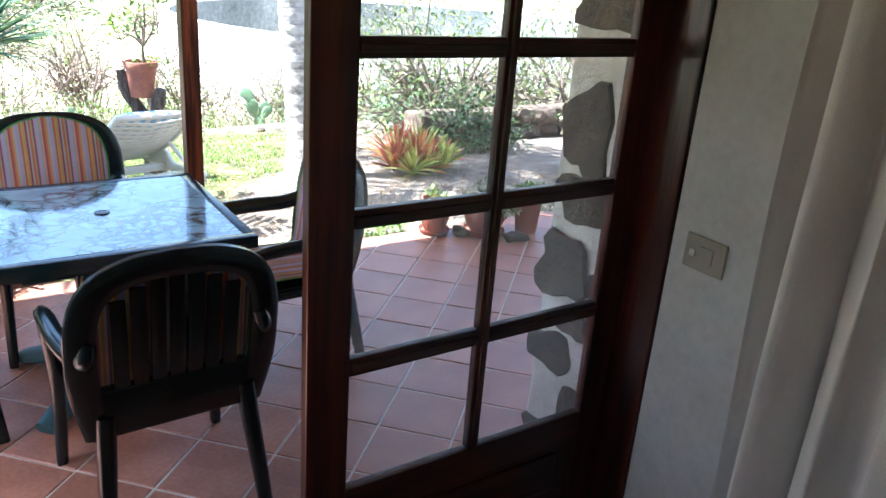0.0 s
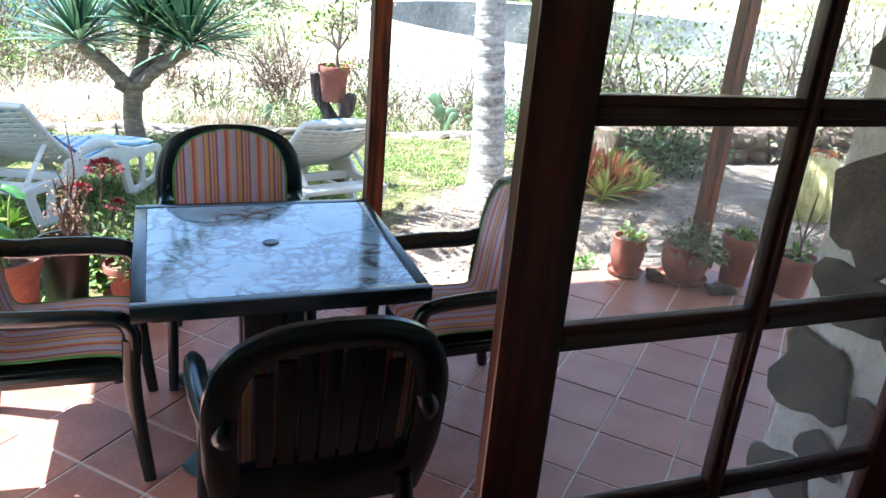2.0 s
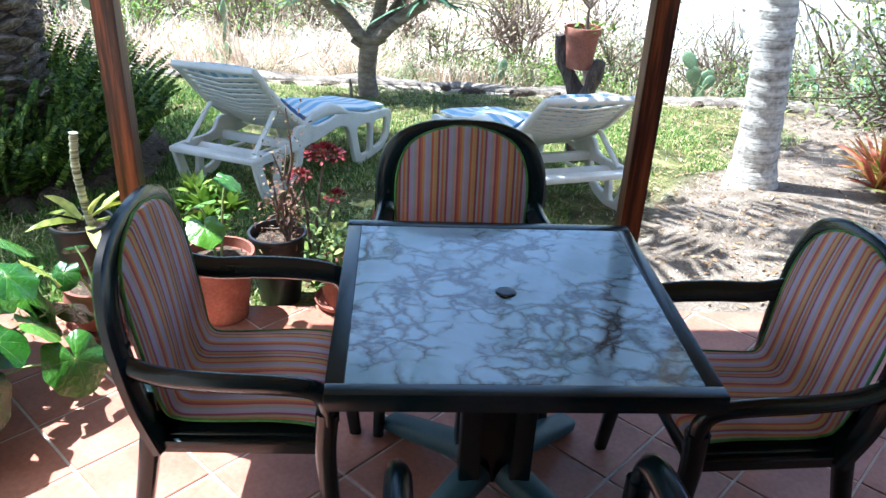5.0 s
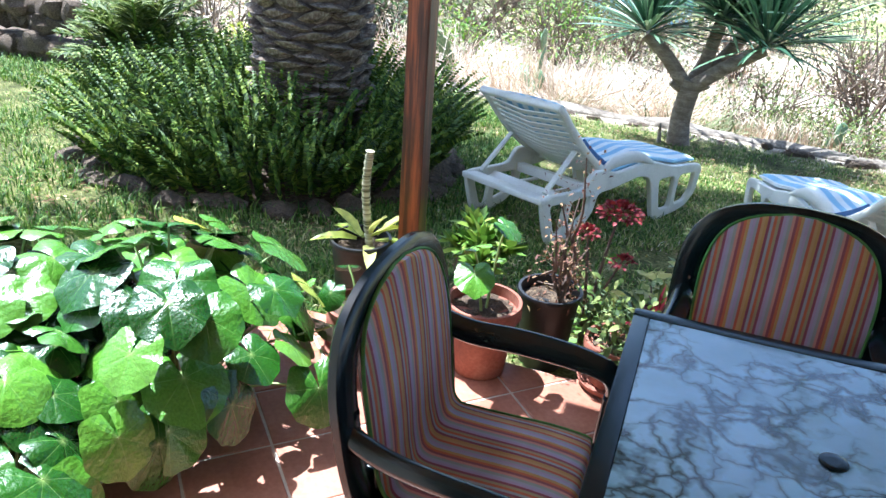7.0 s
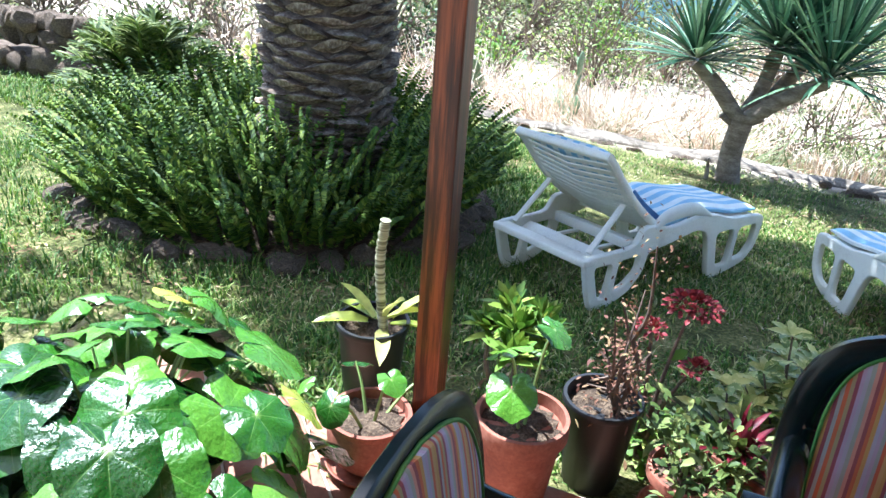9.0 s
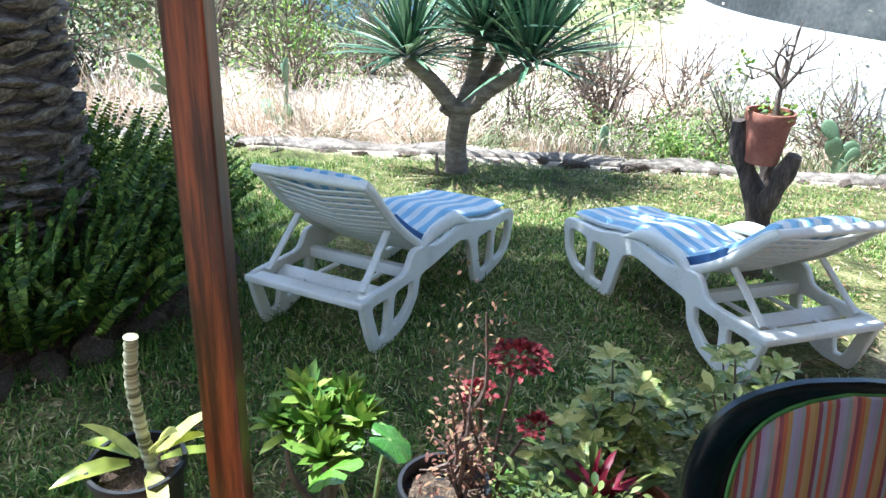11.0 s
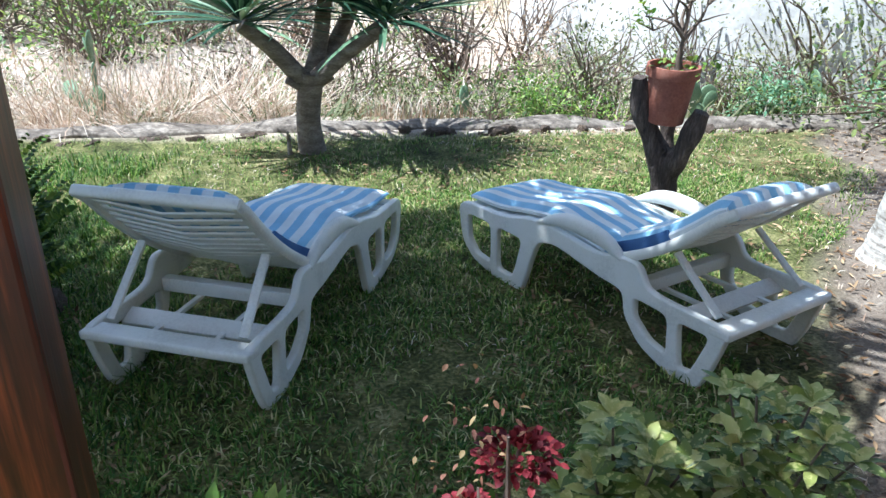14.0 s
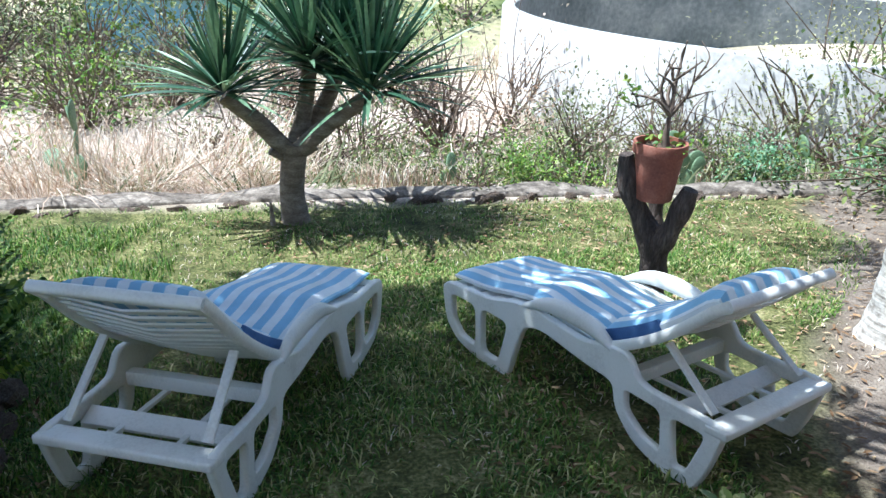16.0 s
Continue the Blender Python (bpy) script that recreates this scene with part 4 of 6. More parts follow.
for i in range(26):
    st = part("stone", stone_mesh(40 + i, 0.2 + 0.12 * random.random(), 0.14 + 0.1 * random.random(), 0.02), "stone", wall_e, "", 35)
    st.matrix_basis = Matrix.Translation((2.48 + 0.34 * (i % 9), 2.055, 0.2 + 0.32 * (i // 9) + 0.1 * (i % 2))) @ pose(0, 0, 0, 0, 0, -90)


# ---------- lawn edge: low kerb wall ----------
kb = bmesh.new()
N = 120
prev = None
for i in range(N + 1):
    x = -9 + 22 * i / N
    y = kerb_y(x)
    zt = -0.495 + 0.06 * noise.noise((x * 1.3, 0, 3)) + 0.03 * noise.noise((x * 5.1, 2, 0)) + (0.0 if x < 4.5 else 0.05)
    w = 0.13 + 0.07 * noise.noise((x * 1.7, 5, 0)) + (0.05 if x > 4.5 else 0)
    ring = [kb.verts.new((x, y - w, zt - 0.6)), kb.verts.new((x, y - w + 0.01 * math.sin(9 * x), zt - 0.02)), kb.verts.new((x, y - w + 0.025, zt)), kb.verts.new((x, y + w - 0.02, zt + 0.01 * math.sin(5 * x))), kb.verts.new((x, y + w, zt - 0.02)), kb.verts.new((x, y + w, zt - 1.0))]
    if prev:
        for a in range(5):
            kb.faces.new((prev[a], prev[a + 1], ring[a + 1], ring[a]))
    prev = ring
bmesh.ops.recalc_face_normals(kb, faces=kb.faces[:])
kerb = structure("kerb_wall", kb, "kerb", "low pale cement kerb wall at the end of the lawn", 50)


def rock(seed, rx, ry, rz):
    bm = bmesh.new()
    bmesh.ops.create_icosphere(bm, subdivisions=2, radius=1)
    for v in bm.verts:
        k = 1 + 0.55 * noise.noise(v.co * 1.1 + Vector((seed * 3.1, 0, 0))) + 0.25 * noise.noise(v.co * 2.9 + Vector((0, seed * 3.1, 0)))
        c = v.co * k
        v.co = Vector((math.copysign(abs(c.x) ** 0.8, c.x) * rx, math.copysign(abs(c.y) ** 0.8, c.y) * ry, math.copysign(abs(c.z) ** 0.8, c.z) * rz))
    return mesh_of(bm, "rock")


rocks = [rock(i, 1, 1, 1) for i in range(6)]
for me in rocks:
    me.materials.append(M["lava"])


def put_rock(x, y, z, a, b, c, parent, turn=0.0, name="stone"):
    ob = part(name, rocks[int(abs(x * 17 + y * 31)) % 6], None, parent, "", 28)
    ob.matrix_basis = Matrix.Translation((x, y, z)) @ pose(0, 0, 0, 0.4 * turn % 17, 0, turn) @ Matrix.Diagonal((a, b, c, 1))
    return ob


for i in range(90):
    x = -4.6 + 0.135 * i + rng.uniform(-0.1, 0.1)
    put_rock(x, kerb_y(x) - 0.17 - rng.uniform(0, 0.12), (-0.57 if x < 1.2 else -0.53) + rng.uniform(-0.03, 0.04), rng.uniform(0.03, 0.13), 0.05, rng.uniform(0.025, 0.06), kerb, rng.uniform(0, 60))


# ---------- dragon tree ----------
def sword_crown(parent, c, n, ln, lo=-25, hi=85, name="leaf_crown"):
    d = rosette(None, n, lo, hi)
    e = d[:, 2]
    L = ln * rng.uniform(0.75, 1.1, n)
    p = np.array(c) + d * 0.03 + np.array([0, 0, 1.0]) * np.clip(e, 0, 1)[:, None] * 0.05
    return part(name, leaf_mesh("leaf", p, d, L, 0.062, 0.45, 0.17 * (1.15 - np.clip(e, -0.5, 1))[:, None], 3), "dragon_leaf", parent)


dz = lawn_z(0.43, 9.40)
dt = plant("dragon_tree", pose(0.43, 9.40, dz - 0.10), "branching dragon tree with blue-green sword leaves", "tree")
tb = bmesh.new()
sweep(tb, smooth_path([(0.0, 0, 0), (0.0, 0, 0.1), (-0.02, 0, 0.35), (0.0, 0, 0.58), (0.02, 0, 0.73)], 4), lambda q: 0.135 - 0.04 * min(1, q * 2.2) + 0.02 * max(0, q - 0.7), None, 14)
part("trunk", tb, "grey_bark", dt, "", 60)
for a, b, c in (((-0.06, 0, 0.69), (-0.26, 0.0, 0.92), (-0.47, -0.02, 1.10)), ((0.02, 0.02, 0.71), (0.10, 0.12, 0.92), (0.16, 0.16, 1.27)), ((0.05, -0.03, 0.69), (0.28, -0.05, 0.89), (0.58, -0.08, 1.10)), ((0.04, 0.06, 0.69), (0.25, 0.25, 0.92), (0.42, 0.38, 1.22))):
    lb = bmesh.new()
    sweep(lb, smooth_path([a, b, c], 5), lambda q: 0.072 - 0.012 * q, None, 10)
    limb = part("limb", lb, "grey_bark", dt, "", 60)
    sword_crown(dt, c, 125 if c[0] < 0 else 155, 0.74 if c[0] < 0 else 0.95, 0, 88)
for x, z in ((-0.17, 0.67), (0.17, 0.69)):
    kb2 = bmesh.new()
    sweep(kb2, [Vector((x * 0.4, -0.02, z - 0.05)), Vector((x, -0.04, z + 0.02))], 0.032, 0.03, 8)
    part("stub", kb2, "grey_bark", dt, "", 60)
sk = bmesh.new()
sweep(sk, [Vector((-0.17, -0.05, 0)), Vector((-0.19, -0.08, 0.3))], lambda q: 0.03 - 0.02 * q, None, 6)
part("sucker", sk, "grey_bark", dt, "", 60)


# ---------- forked stump that holds a pot ----------
sz = lawn_z(2.15, 7.01) + 0.03
stump = plant("tree_stump", pose(2.15, 7.01, sz - 0.06), "dark forked dead tree stump on the lawn", "tree stump")
for pts, r in (([(-0.02, 0, 0), (-0.02, 0, 0.25), (-0.03, 0, 0.46), (-0.11, 0.03, 0.64), (-0.19, 0.05, 0.80), (-0.235, 0.05, 0.98)], (0.088, 0.044)), ([(-0.02, -0.02, 0.25), (-0.02, -0.03, 0.48), (0.0, -0.10, 0.64), (0.04, -0.14, 0.84)], (0.07, 0.048)), ([(0, 0.05, 0.3), (0.03, 0.12, 0.55), (0.03, 0.16, 0.80)], (0.05, 0.04))):
    b = bmesh.new()
    sweep(b, smooth_path(pts, 5), lambda q, r=r: r[0] + (r[1] - r[0]) * q + 0.008 * math.sin(17 * q), None, 12)
    part("trunk" if pts[0][2] == 0 else "branch_stub", b, "stump_bark", stump, "", 60)
pot(2.065, 7.0, sz + 0.70, 0.135, 0.295, "terracotta pot wedged in the forked stump")
pl = plant("succulent_shrub", pose(2.08, 7.01, sz + 0.96), "nearly bare small branching shrub in a terracotta pot", "plant")
b = bmesh.new()
ends = [(-0.20, 0.02, 0.27), (0.05, 0.0, 0.52), (0.18, 0.04, 0.42), (0.10, -0.03, 0.33), (-0.06, 0.03, 0.36), (0.02, 0.02, 0.44)]
twigs(b, (0.02, 0, 0), [(0.02, 0, 0.20)], 0.022, 6, 0.05)
twigs(b, (0.02, 0, 0.16), ends, 0.013, 5, 0.12)
for e in ends:
    twigs(b, tuple(Vector(e) * 0.75), [tuple(Vector(e) + Vector(rng.normal(0, 0.06, 3))) for _ in range(3)], 0.006, 4)
part("branching", b, "twig", pl, "", 60)
lp = np.concatenate([np.array(ends[0]) + rng.normal(0, 0.035, (26, 3)), rng.normal(0, 0.055, (50, 3)) * np.array([1.4, 1.4, 0.3]) + np.array([0.03, 0, 0.03])])
part("foliage", leaf_mesh("leaf", lp, rosette(None, len(lp), 0, 80), 0.045, 0.026), "leaf_bright", pl)


# ---------- pale smooth palm ----------
def frond_crown(parent, z, n, length, seed, lo=-25, hi=75, sag=0.5, leaflets=34, mat="leaf_dark", wide=0.045, gap=None):
    """Feather fronds: a stalk with leaflets each side; all the fronds of one crown. gap: a sector of fronds cut short, in degrees."""
    r = np.random.default_rng(seed)
    P, D, L = [], [], []
    st = bmesh.new()
    for i in range(n):
        a, e = 2.399 * i + r.uniform(-0.2, 0.2), math.radians(r.uniform(lo, hi))
        d0 = Vector((math.cos(a) * math.cos(e), math.sin(a) * math.cos(e), math.sin(e)))
        ln = length * r.uniform(0.8, 1.1) * (0.5 if gap and gap[0] < math.degrees(a) % 360 < gap[1] else 1)
        pts = [Vector((0, 0, z)) + d0 * ln * t - Vector((0, 0, sag * ln * t * t)) for t in np.linspace(0, 1, 9)]
        sweep(st, pts, lambda q: 0.022 * (1 - 0.8 * q), lambda q: 0.014 * (1 - 0.8 * q), 5)
        for t in np.linspace(0.12, 0.99, leaflets):
            k = min(7, int(t * 8))
            p = pts[k].lerp(pts[k + 1], t * 8 - k)
            ax = (pts[k + 1] - pts[k]).normalized()
            s = ax.cross(Vector((0, 0, 1))).normalized()
            for sg in (-1, 1):
                P.append(p)
                D.append(s * sg * 0.8 + ax * 0.55 + Vector((0, 0, 0.25)) + Vector(r.normal(0, 0.16, 3)))
                L.append(length * 0.26 * math.sin(math.pi * (0.12 + 0.83 * t)) + 0.05)
    part("frond_core", st, "leaf_bright", parent, "", 60)
    L = np.array(L)
    return part("crown", leaf_mesh("leaflet", np.array(P), np.array(D), L, wide, 0.35, 0.25), mat, parent)


wz = lawn_z(3.32, 6.5)
wp = plant("pale_palm", pose(3.32, 6.5, wz - 0.05, 0, -4, 0), "tall palm with a pale grey ringed trunk", "tree")
pr = []
for i in range(150):
    z = 4.9 * i / 149
    pr.append((0.128 + 0.06 * math.exp(-z / 0.12) + 0.03 * math.exp(-z / 0.8) + 0.004 * math.sin(z * 42 + 1.5 * math.sin(z * 9)) - 0.008 * z, z))
b = lathe(bmesh.new(), pr, 26)
for v in b.verts:
    v.co.z += 0.03 * noise.noise((v.co.x * 6, v.co.y * 6, v.co.z * 2))
    v.co.x += 0.01 * math.sin(v.co.z * 3)
k = Nodes("pale_ringed_bark")
v = k.coord("Object", (3, 3, 26))
vv = k.coord("Object")
f = k.math("ADD", k.math("MULTIPLY", k.noise(v, 1.5, 5), 0.6), k.math("MULTIPLY", k.noise(vv, 30, 3), 0.4))
k.col(k.ramp(f, [(0.36, hexc(130, 122, 112)), (0.5, hexc(188, 182, 172)), (0.62, hexc(216, 212, 204))]))
k.bump(f, 0.8, 0.015)
M["pale_bark"] = k.set(rough=0.9)
part("trunk", b, "pale_bark", wp, "", 70)
# crown is out of view; fronds lengthened to shade the bare earth
frond_crown(wp, 4.85, 22, 2.6, 3)


# ---------- big palm in its fern bed ----------
px, py = -1.95, 6.45
pz = lawn_z(px, py)
cp = plant("date_palm", pose(px, py, pz), "stout date palm with a dark scaly trunk", "tree")
b = lathe(bmesh.new(), [(0.40, 0), (0.37, 0.4), (0.345, 1.0), (0.33, 2.0), (0.33, 3.0), (0.36, 3.6), (0.30, 3.8)], 26)
part("trunk", b, "palm_bark", cp, "", 60)


def scale_mesh():
    """One cut leaf base: a broad, lipped scale."""
    bm = bmesh.new()
    w, h, d = 0.135, 0.048, 0.062
    pts = [(-w, 0, 0), (-w * 0.55, 0.004, -h * 0.55), (0, 0.006, -h * 0.8), (w * 0.55, 0.004, -h * 0.55), (w, 0, 0), (w * 0.5, -0.006, h * 0.55), (0, -0.012, h * 0.75), (-w * 0.5, -0.006, h * 0.55)]
    low = [bm.verts.new(p) for p in pts]
    hi_ = [bm.verts.new((x * 0.72, d + (0.018 if z > 0 else 0), z * 0.6 + 0.012)) for x, y, z in pts]
    for i in range(8):
        bm.faces.new((low[i], hi_[i], hi_[(i + 1) % 8], low[(i + 1) % 8]))
    bm.faces.new(hi_)
    bmesh.ops.recalc_face_normals(bm, faces=bm.faces[:])
    return mesh_of(bm, "scale")


scale_me = scale_mesh()
M["palm_scale"] = mottled("weathered_leaf_bases", [(0.3, hexc(56, 42, 34)), (0.5, hexc(122, 104, 88)), (0.68, hexc(196, 180, 160))], 14, 60, 0.9, 0.9, 0.015, 0.35)
scale_me.materials.append(M["palm_scale"])
count = 0
for j in range(32):
    for i in range(9):
        if count >= 288:
            break
        count += 1
        z = 0.3 + 0.062 * j
        a = 2 * math.pi * (i + 0.5 * (j % 2) + rng.uniform(-0.1, 0.1)) / 9
        r = 0.345 + 0.045 * math.exp(-z / 0.4) - 0.01 * min(z, 2)
        ob = part("scale", scale_me, None, cp)
        ob.matrix_basis = Matrix.Translation((r * math.cos(a), r * math.sin(a), z)) @ pose(0, 0, 0, 0, 0, math.degrees(a) - 90) @ pose(0, 0, 0, rng.uniform(-14, 16), rng.uniform(-9, 9), 0) @ Matrix.Diagonal((rng.uniform(0.85, 1.15), rng.uniform(0.6, 1.3), rng.uniform(0.75, 1.2), 1))
# unseen crown: long fronds shade the lawn, the short sector lets sun onto the terrace
frond_crown(cp, 3.75, 44, 3.1, 5, -5, 80, 0.42, 36, "leaf_dark", 0.06, (218, 308))

bed = structure("planting_bed", lathe(bmesh.new(), [(1.40, -0.15), (1.36, 0.02), (1.22, 0.10), (0.8, 0.16), (0.3, 0.17)], 40, (px - 0.38, py + 0.12, pz)), "soil", "raised round bed of dry earth about the palm", 60)
for i in range(30):
    a = 2 * math.pi * i / 30 + rng.uniform(-0.06, 0.06)
    r = 1.36 + rng.uniform(-0.06, 0.06)
    x, y = px - 0.38 + r * math.cos(a), py + 0.12 + r * math.sin(a)
    put_rock(x, y, lawn_z(x, y) + 0.03, rng.uniform(0.05, 0.17), rng.uniform(0.05, 0.11), rng.uniform(0.02, 0.06), bed, math.degrees(a) + 90)


def fern_bed():
    P, D, L, W = [], [], [], []
    for i in range(1700):
        a, r = rng.uniform(0, 2 * math.pi), 1.24 * math.sqrt(rng.uniform(0.06, 1))
        q = r / 1.24
        x, y = px - 0.38 + r * math.cos(a), py + 0.12 + r * math.sin(a)
        out = np.array([math.cos(a), math.sin(a), 0])
        d0 = unit(np.array([0, 0, 1.0]) + out * (0.05 + 0.5 * q ** 3) + rng.normal(0, 0.16, 3) * np.array([1, 1, 0]))
        ln = rng.uniform(0.45, 0.95) * (1.0 - 0.25 * q * q)
        s = unit(np.cross(d0, rng.normal(0, 1, 3)))
        for t in np.linspace(0.10, 1.0, 22):
            P.append(np.array([x, y, pz + 0.08]) + d0 * ln * t + out * 0.10 * ln * t * t - np.array([0, 0, 0.12 * ln * t ** 3]))
            D.append(s * (1 if len(P) % 2 else -1) + d0 * 0.7)
            L.append(0.072 * (1.08 - t) ** 0.45 * min(1, t * 4))
            W.append(0.032)
            P.append(P[-1])
            D.append(-s * (1 if len(P) % 2 else -1) + d0 * 0.7)
            L.append(L[-1])
            W.append(0.032)
    return leaf_mesh("frond", P, D, np.array(L), np.array(W), 0.15, 0.1)


tagged(part("fern_bed", fern_bed(), "fern"), "dense upright sword ferns round the palm trunk", "ferns", "", "stuff")

# cycad beside the bed
cy = plant("cycad", pose(-3.75, 6.85, lawn_z(-3.75, 6.85) - 0.02), "small cycad with stiff arching fronds", "plant")
b = lathe(bmesh.new(), [(0.13, 0), (0.15, 0.15), (0.13, 0.34), (0.06, 0.4)], 14)
part("trunk", b, "palm_bark", cy, "", 60)
frond_crown(cy, 0.42, 34, 0.85, 9, 30, 85, 0.30, 44, "leaf_bush", 0.022)


# ---------- broad-leaved plants by the terrace edge ----------
def round_leaf(seed, r):
    """A broad heart-shaped leaf: notched at the stalk, sunken veins fanning out, drooping wavy rim."""
    rr = random.Random(seed)
    bm = bmesh.new()
    n, rings = 57, 8
    c = bm.verts.new((0, 0, 0))
    prev = None
    ph = rr.uniform(0, 6)
    cup, fold = rr.uniform(-0.34, -0.12), rr.uniform(0.05, 0.22)
    wave = rr.uniform(0.03, 0.07)
    for k in range(1, rings + 1):
        q = k / rings
        ring = []
        for i in range(n):
            a = 0.14 + (2 * math.pi - 0.28) * i / (n - 1)
            b_ = a - math.pi
            edge = 0.60 + 0.46 * math.sin(a / 2) ** 1.3 + 0.20 * math.exp(-(abs(b_) - 2.45) ** 2 / 0.16) + 0.07 * math.exp(-(b_ / 0.22) ** 2)
            edge *= 1 + 0.018 * math.sin(11 * a + ph) * q
            rad = r * q * edge
            vein = 0.03 * r * math.sqrt(q) * (0.6 + 0.4 * q) * (abs(math.sin(3.6 * b_)) ** 0.55 - 1)
            z = cup * r * q * q + vein + wave * r * math.sin(6 * a + ph) * q ** 3 + fold * r * q * (abs(math.sin(b_)) - 0.45)
            ring.append(bm.verts.new((rad * math.cos(a), rad * math.sin(a), z)))
        for i in range(n - 1):
            if prev:
                bm.faces.new((prev[i], ring[i], ring[i + 1], prev[i + 1]))
            else:
                bm.faces.new((c, ring[i], ring[i + 1]))
        prev = ring
    return mesh_of(bm, "leaf")


k = Nodes("glossy_broad_leaf")
o = k.n("ShaderNodeObjectInfo")
v = k.coord("Object")
base_c = k.ramp(o.outputs["Random"], [(0.0, hexc(26, 62, 18)), (0.5, hexc(48, 94, 28)), (0.95, hexc(92, 140, 46)), (0.985, hexc(150, 160, 66)), (1.0, hexc(186, 180, 84))])
c = k.mix(base_c, k.ramp(k.noise(v, 18, 4), [(0.3, (0.75, 0.78, 0.7, 1)), (0.7, (1.15, 1.12, 1.05, 1))]), 1.0, "MULTIPLY")
ln_ = k.n("ShaderNodeVectorMath", op="LENGTH")
k.l(v, ln_.inputs[0])
veinf = k.ramp(ln_.outputs["Value"], [(0.0, (1, 1, 1, 1)), (0.05, (0.3, 0.3, 0.3, 1)), (0.16, (0, 0, 0, 1))])
sx_ = k.n("ShaderNodeSeparateXYZ")
k.l(v, sx_.inputs[0])
fan = k.math("ARCTAN2", k.math("MULTIPLY", sx_.outputs[1], -1.0), k.math("MULTIPLY", sx_.outputs[0], -1.0))
rib = k.ramp(k.math("ABSOLUTE", k.math("SINE", k.math("MULTIPLY", fan, 3.6)), 0), [(0.0, (1, 1, 1, 1)), (0.05, (0.4, 0.4, 0.4, 1)), (0.13, (0, 0, 0, 1))])
fade = k.ramp(ln_.outputs["Value"], [(0.1, (0.6, 0.6, 0.6, 1)), (0.8, (0.08, 0.08, 0.08, 1))])
c = k.mix(c, hexc(150, 182, 104), k.mix(rib, fade, 1.0, "MULTIPLY"))
k.col(k.mix(c, hexc(170, 190, 110), k.math("MULTIPLY", veinf, 0.7)))
k.bump(k.math("ADD", k.noise(v, 7, 3), k.math("MULTIPLY", k.noise(v, 34, 2), 0.1)), 0.18, 0.1)
M["broad_leaf"] = k.set(rough=0.22, spec=0.75)
M["stalk"] = mottled("pale_green_stalk", [(0.3, hexc(110, 140, 70)), (0.7, hexc(160, 180, 110))], 10, 60, 0.6)
leaf_meshes = [round_leaf(i, 1.0) for i in range(6)]
for me in leaf_meshes:
    me.materials.append(M["broad_leaf"])


def broad_plant(x, y, z, n, spread, hi, size, label, seed, lean=(0, 0)):
    p = plant("leopard_plant", pose(x, y, z), label, "plant", "broad-leaved plants")
    r = random.Random(seed)
    for i in range(n):
        q = (i + 0.5) / n
        a = 2.399 * i + r.uniform(-0.3, 0.3)
        rad = spread * math.sqrt(q) * r.uniform(0.85, 1.1)
        h = hi * (1 - 0.75 * q * q) * r.uniform(0.7, 1.15) + 0.05
        tip = Vector((rad * math.cos(a) + lean[0] * h, rad * math.sin(a) + lean[1] * h, h))
        s = size * r.uniform(0.7, 1.15) * 0.5
        st = bmesh.new()
        sweep(st, smooth_path([(0.15 * tip.x, 0.15 * tip.y, 0), (0.6 * tip.x, 0.6 * tip.y, h * 0.75), tip], 4), lambda q_: 0.006 - 0.002 * q_, None, 5)
        stalk = part("stalk", st, "stalk", p, "", 60)
        lf = part("leaf", leaf_meshes[r.randrange(6)], None, p, "", 80)
        out = Vector((math.cos(a), math.sin(a), 0))
        tilt = math.radians(20 + 48 * q * r.uniform(0.5, 1.3) + r.uniform(-14, 14))
        out = Vector((math.cos(a + r.uniform(-0.7, 0.7)), math.sin(a + r.uniform(-0.7, 0.7)), 0)).normalized()
        nor = (Vector((0, 0, 1)) * math.cos(tilt) + out * math.sin(tilt)).normalized()
        ax = (out - nor * out.dot(nor)).normalized()
        m = Matrix((-ax, -nor.cross(ax), nor)).transposed().to_4x4()
        lf.matrix_basis = Matrix.Translation(tip) @ m @ Matrix.Diagonal((s, s, s, 1))
    return p


broad_plant(-0.86, 3.55, 0.0, 60, 0.55, 0.50, 0.245, "glossy broad-leaved leopard plant spilling over the terrace tiles", 1)
broad_plant(-1.35, 3.35, -0.02, 56, 0.54, 0.50, 0.245, "glossy broad-leaved leopard plant spilling over the terrace tiles", 2)
broad_plant(-1.05, 3.02, 0.0, 50, 0.50, 0.38, 0.24, "glossy broad-leaved leopard plant spilling over the terrace tiles", 3)
broad_plant(-1.30, 4.05, -0.03, 18, 0.42, 0.36, 0.22, "dark broad-leaved leopard plant at the lawn edge", 4)


# ---------- pots and plants along the terrace edge ----------
pot(-0.62, 4.50, -0.065, 0.135, 0.36, "black plastic pot with bark mulch at the terrace edge", "plain", "black_pot")
cane = plant("dumb_cane", pose(-0.62, 4.50, 0.22), "bare ringed cane with a few yellow-green leaves", "plant")
b = bmesh.new()
cp_ = smooth_path([(0.05, 0, 0), (0.03, 0, 0.15), (0.02, 0, 0.32), (0.035, 0, 0.47)], 14)
sweep(b, cp_, lambda q: 0.018 + 0.0025 * math.sin(q * 95), None, 10)
k = Nodes("ringed_cane")
v = k.coord("Object", (1, 1, 40))
k.col(k.ramp(k.noise(v, 1.2, 3), [(0.42, hexc(96, 92, 62)), (0.55, hexc(196, 190, 160))]))
M["cane"] = k.set(rough=0.7)
part("cane", b, "cane", cane, "", 60)
M["lime_leaf"] = leafy("yellow_green_leaves", [(0, hexc(138, 156, 52)), (0.5, hexc(190, 196, 92)), (1, hexc(224, 222, 140))], 0.35, 0.5, 0.3)
